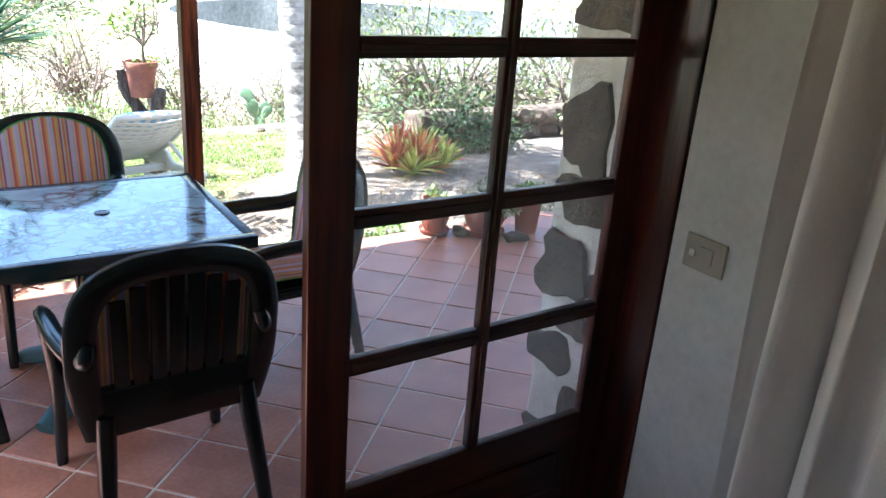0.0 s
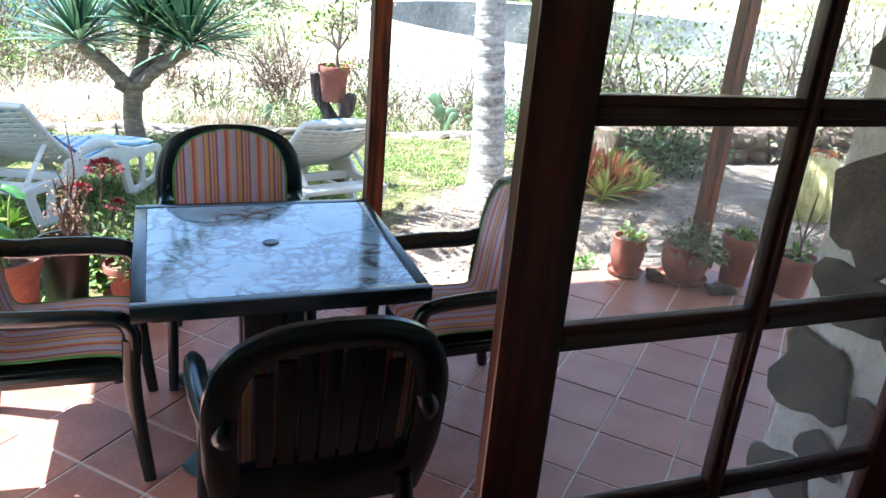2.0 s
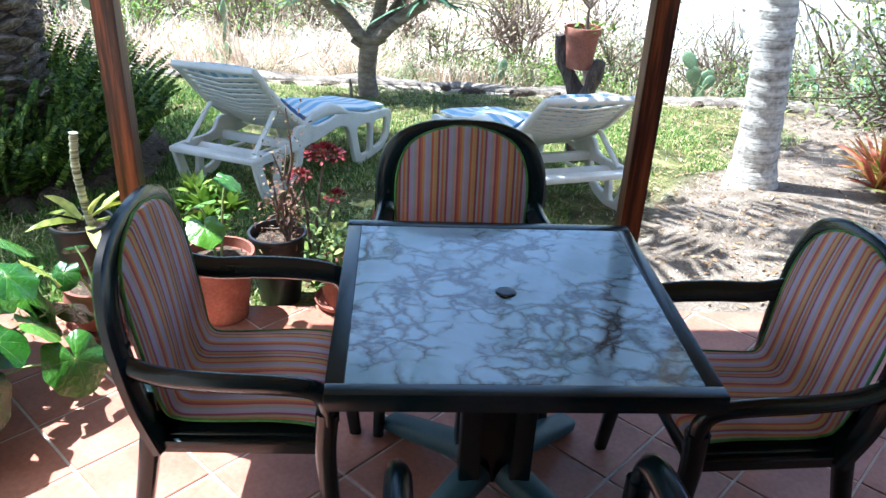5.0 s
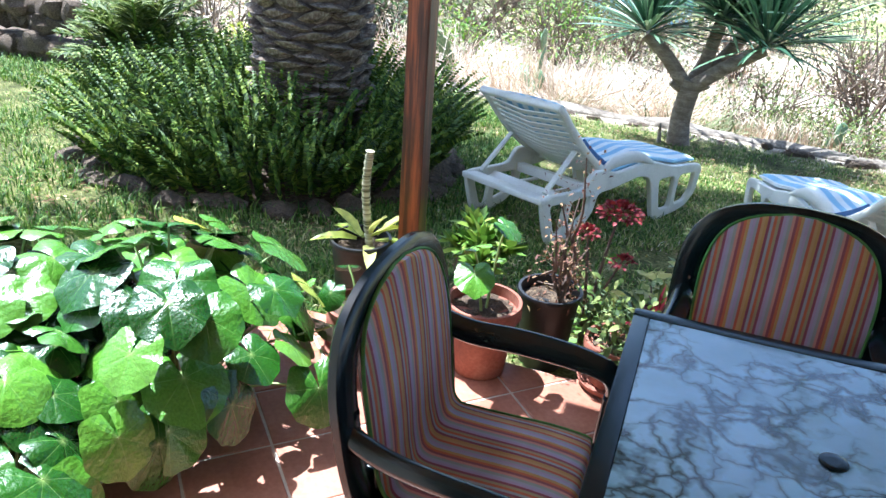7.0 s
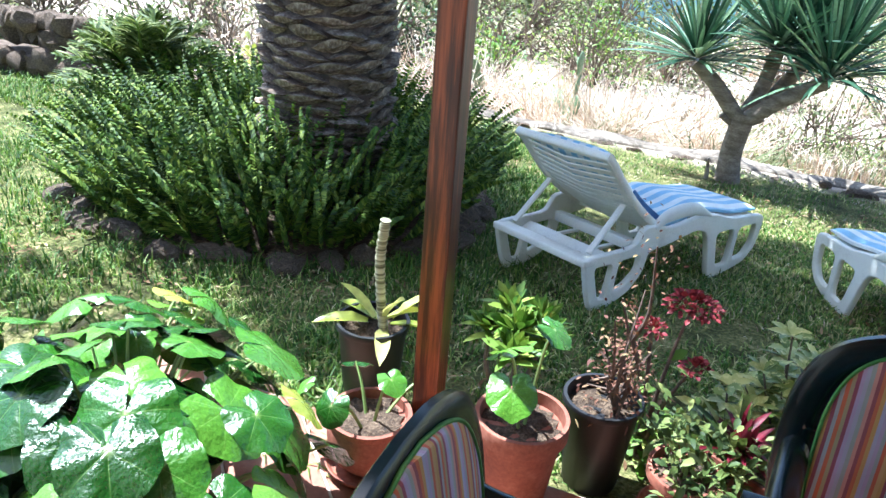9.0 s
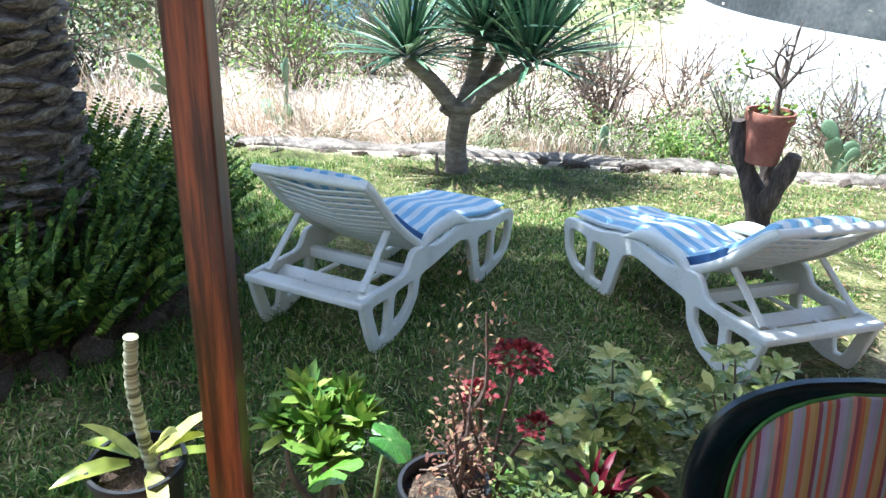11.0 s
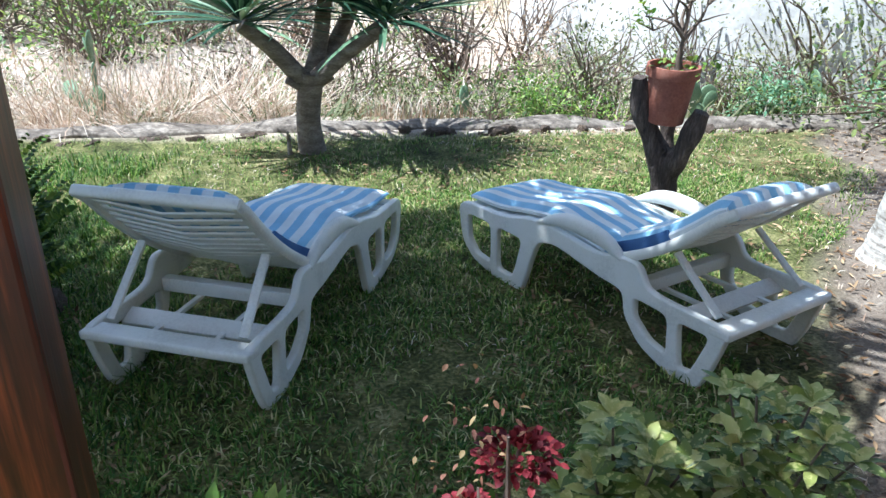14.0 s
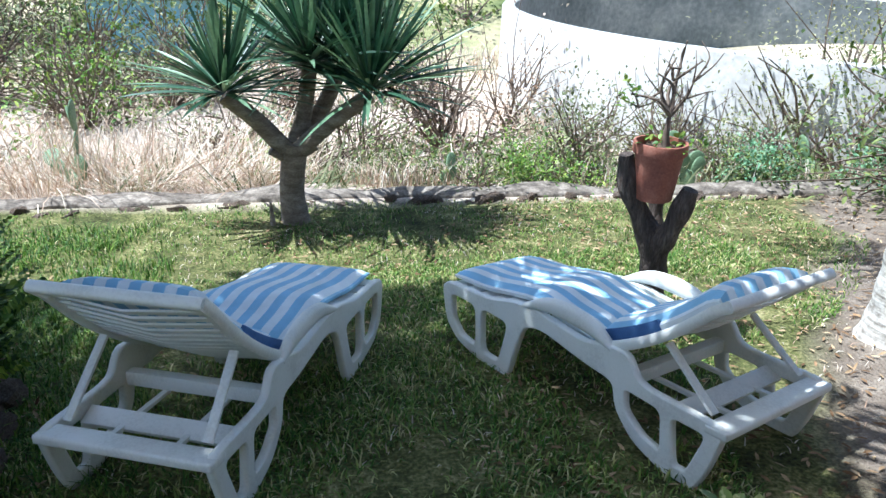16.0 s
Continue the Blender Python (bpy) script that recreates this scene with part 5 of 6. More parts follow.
part("foliage", leaf_mesh("leaf", [(0.04, 0, 0.08), (0.05, 0, 0.1), (0, 0, 0.08), (0.06, 0.02, 0.06), (0, 0.03, 0.06), (0.05, -0.02, 0.05), (-0.02, 0, 0.06), (0.08, 0, 0.1)], [(0.8, 0.1, 0.6), (0.5, -0.3, 0.9), (-0.7, 0.1, 0.7), (1, 0.4, 0.1), (-0.9, 0.3, 0.2), (0.4, -0.9, 0.2), (-0.8, -0.5, 0.25), (0.7, 0.4, 0.8)], 0.21, 0.10, 0.5, 0.25, 3), "lime_leaf", cane)

pot(-0.43, 4.12, 0.0, 0.135, 0.19, "wide terracotta pot with trailing stems", "bowl", saucer=True)
broad_plant(-0.43, 4.12, 0.15, 5, 0.24, 0.17, 0.11, "small trailing plant in a terracotta pot", 21)
pot(0.03, 4.22, 0.0, 0.145, 0.30, "terracotta pot with a pale rim holding a broad-leaved seedling", "clay")
broad_plant(0.03, 4.22, 0.25, 3, 0.14, 0.32, 0.16, "young broad-leaved plant with a yellowing leaf", 12)
pot(0.23, 4.46, -0.06, 0.13, 0.34, "black plastic pot under a leafless shrub", "plain", "black_pot")

M["red_leaf"] = leafy("reddish_tiny_leaves", [(0, hexc(96, 58, 48)), (0.6, hexc(140, 98, 76)), (1, hexc(160, 140, 98))], 0.7)
bush(0.27, 4.47, 0.24, 0.13, 0.46, 520, 0.022, "red_leaf", "thin reddish shrub with tiny leaves in a black pot", "red_twig", 6, "red_shrub", sparse=0.4)
pot(0.53, 4.33, 0.0, 0.125, 0.18, "terracotta pot on a saucer with soft foliage", "clay", saucer=True)
bush(0.52, 4.33, 0.15, 0.17, 0.20, 300, 0.05, "leaf_bush", "soft green foliage plant in a terracotta pot", "stalk", 14, "foliage_plant")
pot(0.78, 4.52, -0.06, 0.13, 0.22, "brown terracotta pot half hidden by foliage", "clay")
bro = plant("bromeliad", pose(0.66, 4.45, 0.16), "bromeliad with a crimson heart", "plant")
part("foliage", leaf_mesh("leaf", np.zeros((16, 3)) + rng.normal(0, 0.01, (16, 3)), rosette(None, 16, 25, 75), 0.34, 0.055, 0.4, 0.35, 3), "leaf_bush", bro)
M["crimson"] = leafy("crimson_bracts", [(0, hexc(84, 14, 32)), (1, hexc(134, 34, 56))], 0.45)
part("flower_heart", leaf_mesh("leaf", np.array([[0, 0, 0.08]]) + rng.normal(0, 0.012, (26, 3)), rosette(None, 26, 10, 85), 0.16, 0.04, 0.4, 0.2, 3), "crimson", bro, "crimson bracts")

# kalanchoe with red flower heads
M["red_flower"] = leafy("dusky_red_florets", [(0, hexc(92, 18, 30)), (0.6, hexc(134, 38, 48)), (1, hexc(172, 72, 74))], 0.6)
kal = plant("kalanchoe", pose(0.36, 4.60, -0.07), "tall succulent with dusky red flower heads", "plant")
b = bmesh.new()
heads = [((0.07, 0.03, 0.665), 0.08), ((-0.04, 0.0, 0.575), 0.045), ((0.12, -0.05, 0.50), 0.042)]
for h_, _ in heads:
    sweep(b, smooth_path([(0, 0, 0), (h_[0] * 0.4, h_[1] * 0.4 + 0.02, h_[2] * 0.55), h_], 4), lambda q: 0.009 - 0.004 * q, None, 6)
part("branching", b, "red_twig", kal, "", 60)
for h_, r in heads:
    n = int(260 * (r / 0.085) ** 2)
    d = rosette(None, n, -10, 85)
    part("flower_head", leaf_mesh("floret", np.array(h_) + d * r * np.array([1, 1, 0.55]) * rng.uniform(0.6, 1, (n, 1)) - np.array([0, 0, 0.02]), d + rng.normal(0, 0.3, (n, 3)), 0.024, 0.017), "red_flower", kal)
lp = np.array([[0.02, 0, 0.1]]) + rng.normal(0, 1, (70, 3)) * np.array([0.06, 0.06, 0.12])
part("foliage", leaf_mesh("leaf", np.abs(lp) * np.array([1, 1, 1]), rosette(None, 70, -10, 50), 0.09, 0.04), "leaf_bright", kal)

# green rosette plant on the lawn edge
aeo = plant("aeonium", pose(-0.14, 4.70, lawn_z(-0.14, 4.70) - 0.01) @ Matrix.Scale(1.22, 4), "rosette succulent on a leggy stem", "plant")
b = bmesh.new()
twigs(b, (0, 0, 0), [(0.0, 0, 0.3), (0.08, 0.03, 0.27), (-0.09, 0.02, 0.26), (0.02, -0.07, 0.25)], 0.014, 6, 0.08)
part("branching", b, "twig", aeo, "", 60)
for c0 in ((0, 0, 0.31), (0.085, 0.03, 0.28), (-0.09, 0.02, 0.27), (0.02, -0.08, 0.26), (0.05, 0.08, 0.30), (-0.05, 0.07, 0.33)):
    part("foliage", leaf_mesh("leaf", np.array([c0]) + rng.normal(0, 0.008, (36, 3)), rosette(None, 36, -5, 85), 0.10, 0.032, 0.3, 0.1), "leaf_bright", aeo)

# variegated shrub
k = Nodes("variegated_leaves")
g = k.n("ShaderNodeNewGeometry")
v = k.coord("Object")
c = k.ramp(g.outputs["Random Per Island"], [(0, hexc(74, 98, 36)), (0.5, hexc(128, 146, 62)), (1, hexc(190, 192, 112))])
k.col(k.mix(c, hexc(214, 210, 140), k.ramp(k.noise(v, 60, 2), [(0.54, (0, 0, 0, 1)), (0.64, (0.7, 0.7, 0.7, 1))])))
M["variegated"] = k.set(rough=0.4)


def variegated(x, y, hgt, spread, n, seed, label):
    z = lawn_z(x, y) - 0.01
    p = plant("variegated_shrub", pose(x, y, z), label, "bush", "variegated shrubs")
    r = np.random.default_rng(seed)
    b = bmesh.new()
    P, D = [], []
    for i in range(n):
        a, q = 2.399 * i, math.sqrt((i + 0.5) / n)
        e = Vector((spread * q * math.cos(a), spread * q * math.sin(a), hgt * (1 - 0.45 * q * q) * r.uniform(0.85, 1.1)))
        sweep(b, smooth_path([(0, 0, 0), e * 0.5 + Vector((0, 0, 0.04)), e], 3), lambda t: 0.008 - 0.005 * t, None, 5)
        for w in range(3):
            c_ = e * (1 - 0.16 * w)
            for j in range(8):
                an = j * 2 * math.pi / 8 + w * 0.4 + i
                P.append(c_)
                D.append((math.cos(an), math.sin(an), 0.55 - 0.25 * w + r.uniform(-0.2, 0.2)))
    part("branching", b, "twig", p, "", 60)
    part("foliage", leaf_mesh("leaf", np.array(P), np.array(D), 0.085 * r.uniform(0.7, 1.2, len(P)), 0.036, 0.3, 0.2), "variegated", p)


variegated(1.19, 4.76, 0.60, 0.25, 12, 1, "variegated cream and green shrub in the bed by the lawn")
variegated(0.80, 4.80, 0.54, 0.18, 12, 2, "variegated cream and green shrub in the bed by the lawn")
variegated(0.64, 4.68, 0.40, 0.15, 8, 3, "variegated cream and green shrub in the bed by the lawn")

# east end: pots by the last post
pot(3.26, 4.22, 0.0, 0.10, 0.22, "round terracotta pot on a saucer by the post", "bowl", saucer=True)
bush(3.26, 4.22, 0.20, 0.075, 0.07, 90, 0.045, "leaf_bright", "low green seedlings in a terracotta pot", "stalk", 8, "seedlings")
pot(3.57, 4.08, 0.0, 0.14, 0.21, "wide terracotta bowl on a saucer", "bowl", saucer=True)
bush(3.57, 4.08, 0.19, 0.17, 0.14, 700, 0.045, "leaf_grey", "cushion of pale green succulents in a bowl", "stalk", 16, "succulents")
pot(3.87, 4.00, 0.0, 0.105, 0.30, "tall terracotta pot behind the others", "clay")
bush(3.87, 4.00, 0.27, 0.09, 0.07, 120, 0.045, "leaf_bright", "small green plant in a tall pot", "stalk", 8, "seedlings")
pot(4.12, 3.80, 0.0, 0.12, 0.24, "terracotta pot with a leafless sapling", "clay")
tw = plant("sapling", pose(4.12, 3.80, 0.2), "thin leafless sapling in a pot", "plant")
b = bmesh.new()
twigs(b, (0, 0, 0), [(0.03, 0, 0.42), (-0.1, 0.02, 0.36), (0.1, -0.02, 0.3)], 0.009, 5, 0.1)
part("branching", b, "twig", tw, "", 60)
part("foliage", leaf_mesh("leaf", rng.normal(0, 0.05, (60, 3)) + np.array([0, 0, 0.05]), rosette(None, 60, 0, 80), 0.06, 0.025), "leaf_bright", tw)
for i, (x, y, r) in enumerate([(3.40, 4.10, 0.055), (3.66, 3.88, 0.06), (3.73, 3.86, 0.05), (3.43, 4.18, 0.04)]):
    rk = part("stone", rocks[i], None, None, "", 70)
    rk.matrix_world = Matrix.Translation((x, y, r * 0.5)) @ Matrix.Diagonal((r, r * 0.8, r * 0.55, 1))
    tagged(rk, "small dark lava stone on the terrace tiles", "stone", "stones by the pots")
bush(2.95, 4.42, -0.05, 0.22, 0.10, 260, 0.04, "leaf_bright", "low weeds along the terrace edge", "stalk", 12, "weeds", ry=0.08)
bush(4.0, 4.35, -0.05, 0.35, 0.14, 420, 0.04, "leaf_grey", "low dry weeds along the terrace edge", "twig", 14, "weeds", ry=0.12)


# ---------- beds to the east ----------
ax_, ay_ = 4.35, 6.25
ag = plant("agave_cluster", pose(ax_, ay_, lawn_z(ax_, ay_) - 0.01), "cluster of orange and yellow-green rosette succulents", "plant")
M["orange_leaf"] = leafy("orange_red_leaves", [(0, hexc(176, 78, 56)), (0.5, hexc(214, 128, 92)), (1, hexc(214, 190, 104))], 0.5)
for i in range(9):
    a = 2.399 * i
    c0 = (0.10 * math.sqrt(i) * math.cos(a) * 1.3, 0.10 * math.sqrt(i) * math.sin(a), 0.06)
    part("foliage", leaf_mesh("leaf", np.array([c0]) + rng.normal(0, 0.01, (40, 3)), rosette(None, 40, 10, 88), 0.30 if i % 3 else 0.42, 0.06, 0.5, 0.1, 3), "orange_leaf" if i % 2 == 0 else "lime_leaf", ag)


def barrel_cactus(x, y, r, h, label):
    p = plant("barrel_cactus", pose(x, y, lawn_z(x, y) - 0.02), label, "cactus", "barrel cacti")
    bm = bmesh.new()
    n = 64
    rings = []
    for j in range(14):
        q = j / 13
        rr = r * (math.sin(math.pi * (0.22 + 0.70 * q)) ** 0.6)
        rings.append([bm.verts.new(((rr * (1 + 0.08 * math.cos(16 * 2 * math.pi * i / n))) * math.cos(2 * math.pi * i / n), (rr * (1 + 0.08 * math.cos(16 * 2 * math.pi * i / n))) * math.sin(2 * math.pi * i / n), h * q)) for i in range(n)])
    for a, b_ in zip(rings, rings[1:]):
        for i in range(n):
            bm.faces.new((a[i], a[(i + 1) % n], b_[(i + 1) % n], b_[i]))
    bm.faces.new(rings[-1])
    part("body", bm, "barrel", p, "", 70)
    part("flower_ring", leaf_mesh("petal", np.array([[0, 0, h]]) + rosette(None, 70, 0, 20) * np.array([r * 0.5, r * 0.5, 0.02]), rosette(None, 70, 40, 90), 0.05, 0.025), "orange_leaf", p, "ring of orange flowers")


barrel_cactus(5.75, 5.35, 0.24, 0.55, "pale ribbed barrel cactus with orange flowers")
barrel_cactus(6.35, 5.3, 0.26, 0.62, "pale ribbed barrel cactus with orange flowers")
dw = bmesh.new()
box(dw, (5.2, 7.62, -0.6), (12.5, 7.95, 0.02), 0.05)
drywall = structure("dry_stone_wall", dw, "lava", "low dry-stone wall of dark lava rock", 40)
for i in range(60):
    put_rock(5.25 + 0.24 * (i % 30) + rng.uniform(-0.05, 0.05), 7.60 + rng.uniform(-0.03, 0.03), -0.26 + 0.2 * (i // 30) + rng.uniform(-0.03, 0.03), rng.uniform(0.10, 0.15), 0.09, rng.uniform(0.07, 0.11), drywall, rng.uniform(-20, 20))
bush(5.65, 7.2, lawn_z(5, 7.2), 0.55, 0.62, 1500, 0.07, "leaf_dark", "dark leafy shrub in front of the stone wall", "twig", 22)
bush(6.2, 8.6, -0.5, 1.3, 1.7, 2600, 0.085, "leaf_bush", "tall light green shrub behind the stone wall", "twig", 30, sparse=1.0)
bush(8.4, 8.5, -0.5, 1.5, 1.9, 2600, 0.09, "leaf_grey", "tall grey-green shrub behind the stone wall", "twig", 30, sparse=1.0)
bush(10.5, 6.9, -0.4, 1.4, 1.6, 1800, 0.10, "leaf_bush", "tall light green shrub at the garden edge", "twig", 26, sparse=1.0)
bush(7.4, 6.3, -0.3, 0.5, 0.35, 500, 0.06, "leaf_grey", "low grey-green shrub in the dry bed", "twig", 14)


# ---------- prickly pears ----------
def pad_mesh():
    bm = bmesh.new()
    bmesh.ops.create_uvsphere(bm, u_segments=14, v_segments=9, radius=1)
    for v in bm.verts:
        z = v.co.z
        v.co = Vector((v.co.x * (0.62 + 0.16 * z), v.co.y * 0.13, z + 1.0))
    return mesh_of(bm, "pad")


pad_me = pad_mesh()
pad_me.materials.append(M["cactus"])


def opuntia(x, y, z, n, s, seed, label):
    p = plant("prickly_pear", pose(x, y, z), label, "cactus", "prickly pears")
    r = random.Random(seed)
    spots = [Matrix.Translation((r.uniform(-0.15, 0.15), r.uniform(-0.1, 0.1), -0.02)) @ pose(0, 0, 0, 0, r.uniform(-25, 25), r.uniform(-60, 60)) for _ in range(max(1, n // 4))]
    while len(spots) < n:
        par = r.choice(spots[:max(1, len(spots))])
        spots.append(par @ Matrix.Translation((r.choice((-1, 1)) * 0.3 * s, 0, 1.65 * s)) @ pose(0, 0, 0, r.uniform(-20, 20), r.uniform(-50, 50), r.uniform(-50, 50)))
    for m in spots:
        ob = part("pad", pad_me, None, p, "", 70)
        k_ = s * r.uniform(0.75, 1.1)
        ob.matrix_basis = m @ Matrix.Diagonal((k_, k_, k_, 1))


opuntia(4.25, 9.95, -0.62, 5, 0.125, 4, "prickly pear with upright pads behind the kerb")
opuntia(-1.5, 10.75, -0.75, 9, 0.14, 2, "prickly pear clump in dry grass behind the kerb")
opuntia(-2.6, 11.0, -0.85, 7, 0.13, 6, "prickly pear clump in dry grass behind the kerb")
opuntia(3.0, 10.0, -0.8, 4, 0.085, 8, "prickly pear with pale pads behind the kerb")
opuntia(5.6, 9.9, -0.8, 8, 0.14, 9, "prickly pear clump behind the kerb")
opuntia(1.9, 10.3, -0.8, 6, 0.09, 10, "prickly pear in pale straw behind the kerb")


# ---------- lawn and dry grasses ----------
def blades(name, x, y, zf, hgt, wid, lean, mat, label, cat, green=None):
    n = len(x)
    z = np.array([zf(a, b_) for a, b_ in zip(x, y)]) - 0.005
    a = rng.uniform(0, 2 * math.pi, n)
    d = np.stack([np.cos(a), np.sin(a), np.zeros(n)], 1)
    s = np.stack([-np.sin(a), np.cos(a), np.zeros(n)], 1)
    p = np.stack([x, y, z], 1)
    h = (hgt * rng.uniform(0.5, 1.25, n))[:, None]
    l_ = (lean * rng.uniform(0.2, 1.2, n))[:, None]
    up = np.array([0, 0, 1.0])
    w = wid * 0.5
    mid = p + up * h * 0.55 + d * h * l_ * 0.3
    tip = p + up * h * (1 - 0.25 * l_) + d * h * l_
    v = np.stack([p - s * w, p + s * w, mid + s * w * 0.8, mid - s * w * 0.8, tip], 1).reshape(-1, 3)
    me = bpy.data.meshes.new(name)
    fs = []
    for i in range(n):
        q = 5 * i
        fs += [(q, q + 1, q + 2, q + 3), (q + 3, q + 2, q + 4)]
    me.from_pydata(v.tolist(), [], fs)
    return tagged(part(name, me, mat), label, cat, "", "stuff")


def lawn_points(n, x0, x1, y0, y1, keep):
    x, y = rng.uniform(x0, x1, n), rng.uniform(y0, y1, n)
    m = np.array([keep(a, b_) for a, b_ in zip(x, y)])
    return x[m], y[m]


def is_lawn(x, y):
    if y > kerb_y(x) - 0.22 or (x - px + 0.38) ** 2 + (y - py - 0.12) ** 2 < 1.32 ** 2:
        return False
    if x - 0.75 * (y - 4.3) + 0.9 * noise.noise((x * 0.7, y * 0.7, 1)) > 1.15:
        return False
    if y < 5.2 and x > 0.35:
        return False
    return noise.noise((x * 1.6, y * 1.6, 4)) > rng.uniform(-0.5, 0.1)


lx, ly = lawn_points(70000, -5.5, 5.5, 4.34, 10.6, is_lawn)
nx, ny = lawn_points(60000, -1.6, 3.4, 4.34, 8.2, is_lawn)
lx, ly = np.concatenate([lx, nx]), np.concatenate([ly, ny])
blades("lawn_grass", lx, ly, lawn_z, 0.044, 0.008, 1.15, "grass", "short patchy lawn grass", "grass")
lx, ly = lawn_points(70000, -9.0, -0.4, 4.0, 9.5, lambda a, b_: is_lawn(a, b_) and noise.noise((a * 1.1, b_ * 1.1, 9)) > -0.25)
blades("long_grass", lx, ly, lawn_z, 0.09, 0.008, 1.0, "lush_grass", "longer green lawn grass in sun patches", "grass")
lx, ly = lawn_points(6000, -1.0, 6.5, 4.4, 9.6, lambda a, b_: b_ < kerb_y(a) - 0.2 and noise.noise((a * 1.2, b_ * 1.2, 17)) > -0.05)
blades("dry_grass", lx, ly, lawn_z, 0.035, 0.007, 1.3, "straw", "dry bleached grass among the lawn", "grass")
lp = np.array([(a, b_, lawn_z(a, b_) + 0.012) for a, b_ in zip(*lawn_points(6500, -3.2, 5.5, 4.4, 9.6, lambda a, b_: b_ < kerb_y(a) - 0.2 and (noise.noise((a * 0.9, b_ * 0.9, 30)) > 0.12 or (a - px + 0.38) ** 2 + (b_ - py) ** 2 < 1.65 ** 2 or a > 0.4 + 0.3 * (b_ - 4.3))))])
dd = rng.standard_normal((len(lp), 3)) * np.array([1, 1, 0.15])
tagged(part("leaf_litter", leaf_mesh("litter", lp, dd, 0.05, 0.016, 0.4, 0.0), "litter"), "dry fallen leaf litter on bare earth", "leaf litter", "", "stuff")


def bank_z(x, y):
    k_ = max(0.0, min(1.0, (y - kerb_y(x)) / 2.0))
    return lawn_z(x, y) * (1 - k_) + k_ * (-1.05 - 0.03 * (min(y, 26) - 11))


def tufts(name, n, per, x0, x1, depth, hgt, wid, mat, label):
    """Grass in tufts: every tuft fans out and leans its own way."""
    P, D_, L = [], [], []
    for i in range(n):
        cx = rng.uniform(x0, x1)
        cy = kerb_y(cx) + 0.25 + abs(rng.normal(0, depth))
        lean = rng.normal(0, 0.6, 2)
        hh = hgt * rng.uniform(0.45, 1.25)
        m_ = int(per * rng.uniform(0.4, 1.3))
        for q in range(m_):
            a_, b_ = cx + rng.normal(0, 0.13), cy + rng.normal(0, 0.13)
            P.append((a_, b_, bank_z(a_, b_) - 0.02))
            D_.append((lean[0] + rng.normal(0, 0.34), lean[1] + rng.normal(0, 0.34), 1.0))
            L.append(hh * rng.uniform(0.5, 1.15))
    me = leaf_mesh(name, P, D_, np.array(L), wid, 0.2, rng.uniform(0.0, 0.6, (len(P), 1)), 2)
    return tagged(part(name, me, mat), label, "dry grass", "", "stuff")


tufts("dry_reeds", 250, 40, -7.0, 0.4, 1.5, 0.95, 0.009, "straw", "tall dry pinkish grass behind the kerb")
tufts("dry_underbrush", 150, 30, -7.0, 9.0, 1.6, 0.5, 0.018, "leaf_grey", "grey-green weeds among the dry grass")
bx = rng.uniform(0.6, 9, 6000)
by = np.array([kerb_y(a) for a in bx]) + 0.22 + np.abs(rng.normal(0, 0.9, 6000))
m = np.array([noise.noise((a * 1.1, b_ * 1.1, 6)) > rng.uniform(-0.2, 0.5) for a, b_ in zip(bx, by)])
blades("dry_straw", bx[m], by[m], bank_z, 0.30, 0.011, 0.7, "straw", "pale dry straw behind the kerb", "dry grass")
bx, by = rng.uniform(-14, 12, 9000), rng.uniform(11.5, 22, 9000)
m = np.array([noise.noise((a * 0.35, b_ * 0.35, 12)) > 0.0 for a, b_ in zip(bx, by)])
blades("far_grass", bx[m], by[m], bank_z, 0.45, 0.022, 1.2, "straw", "dry grass across the valley floor", "dry grass")

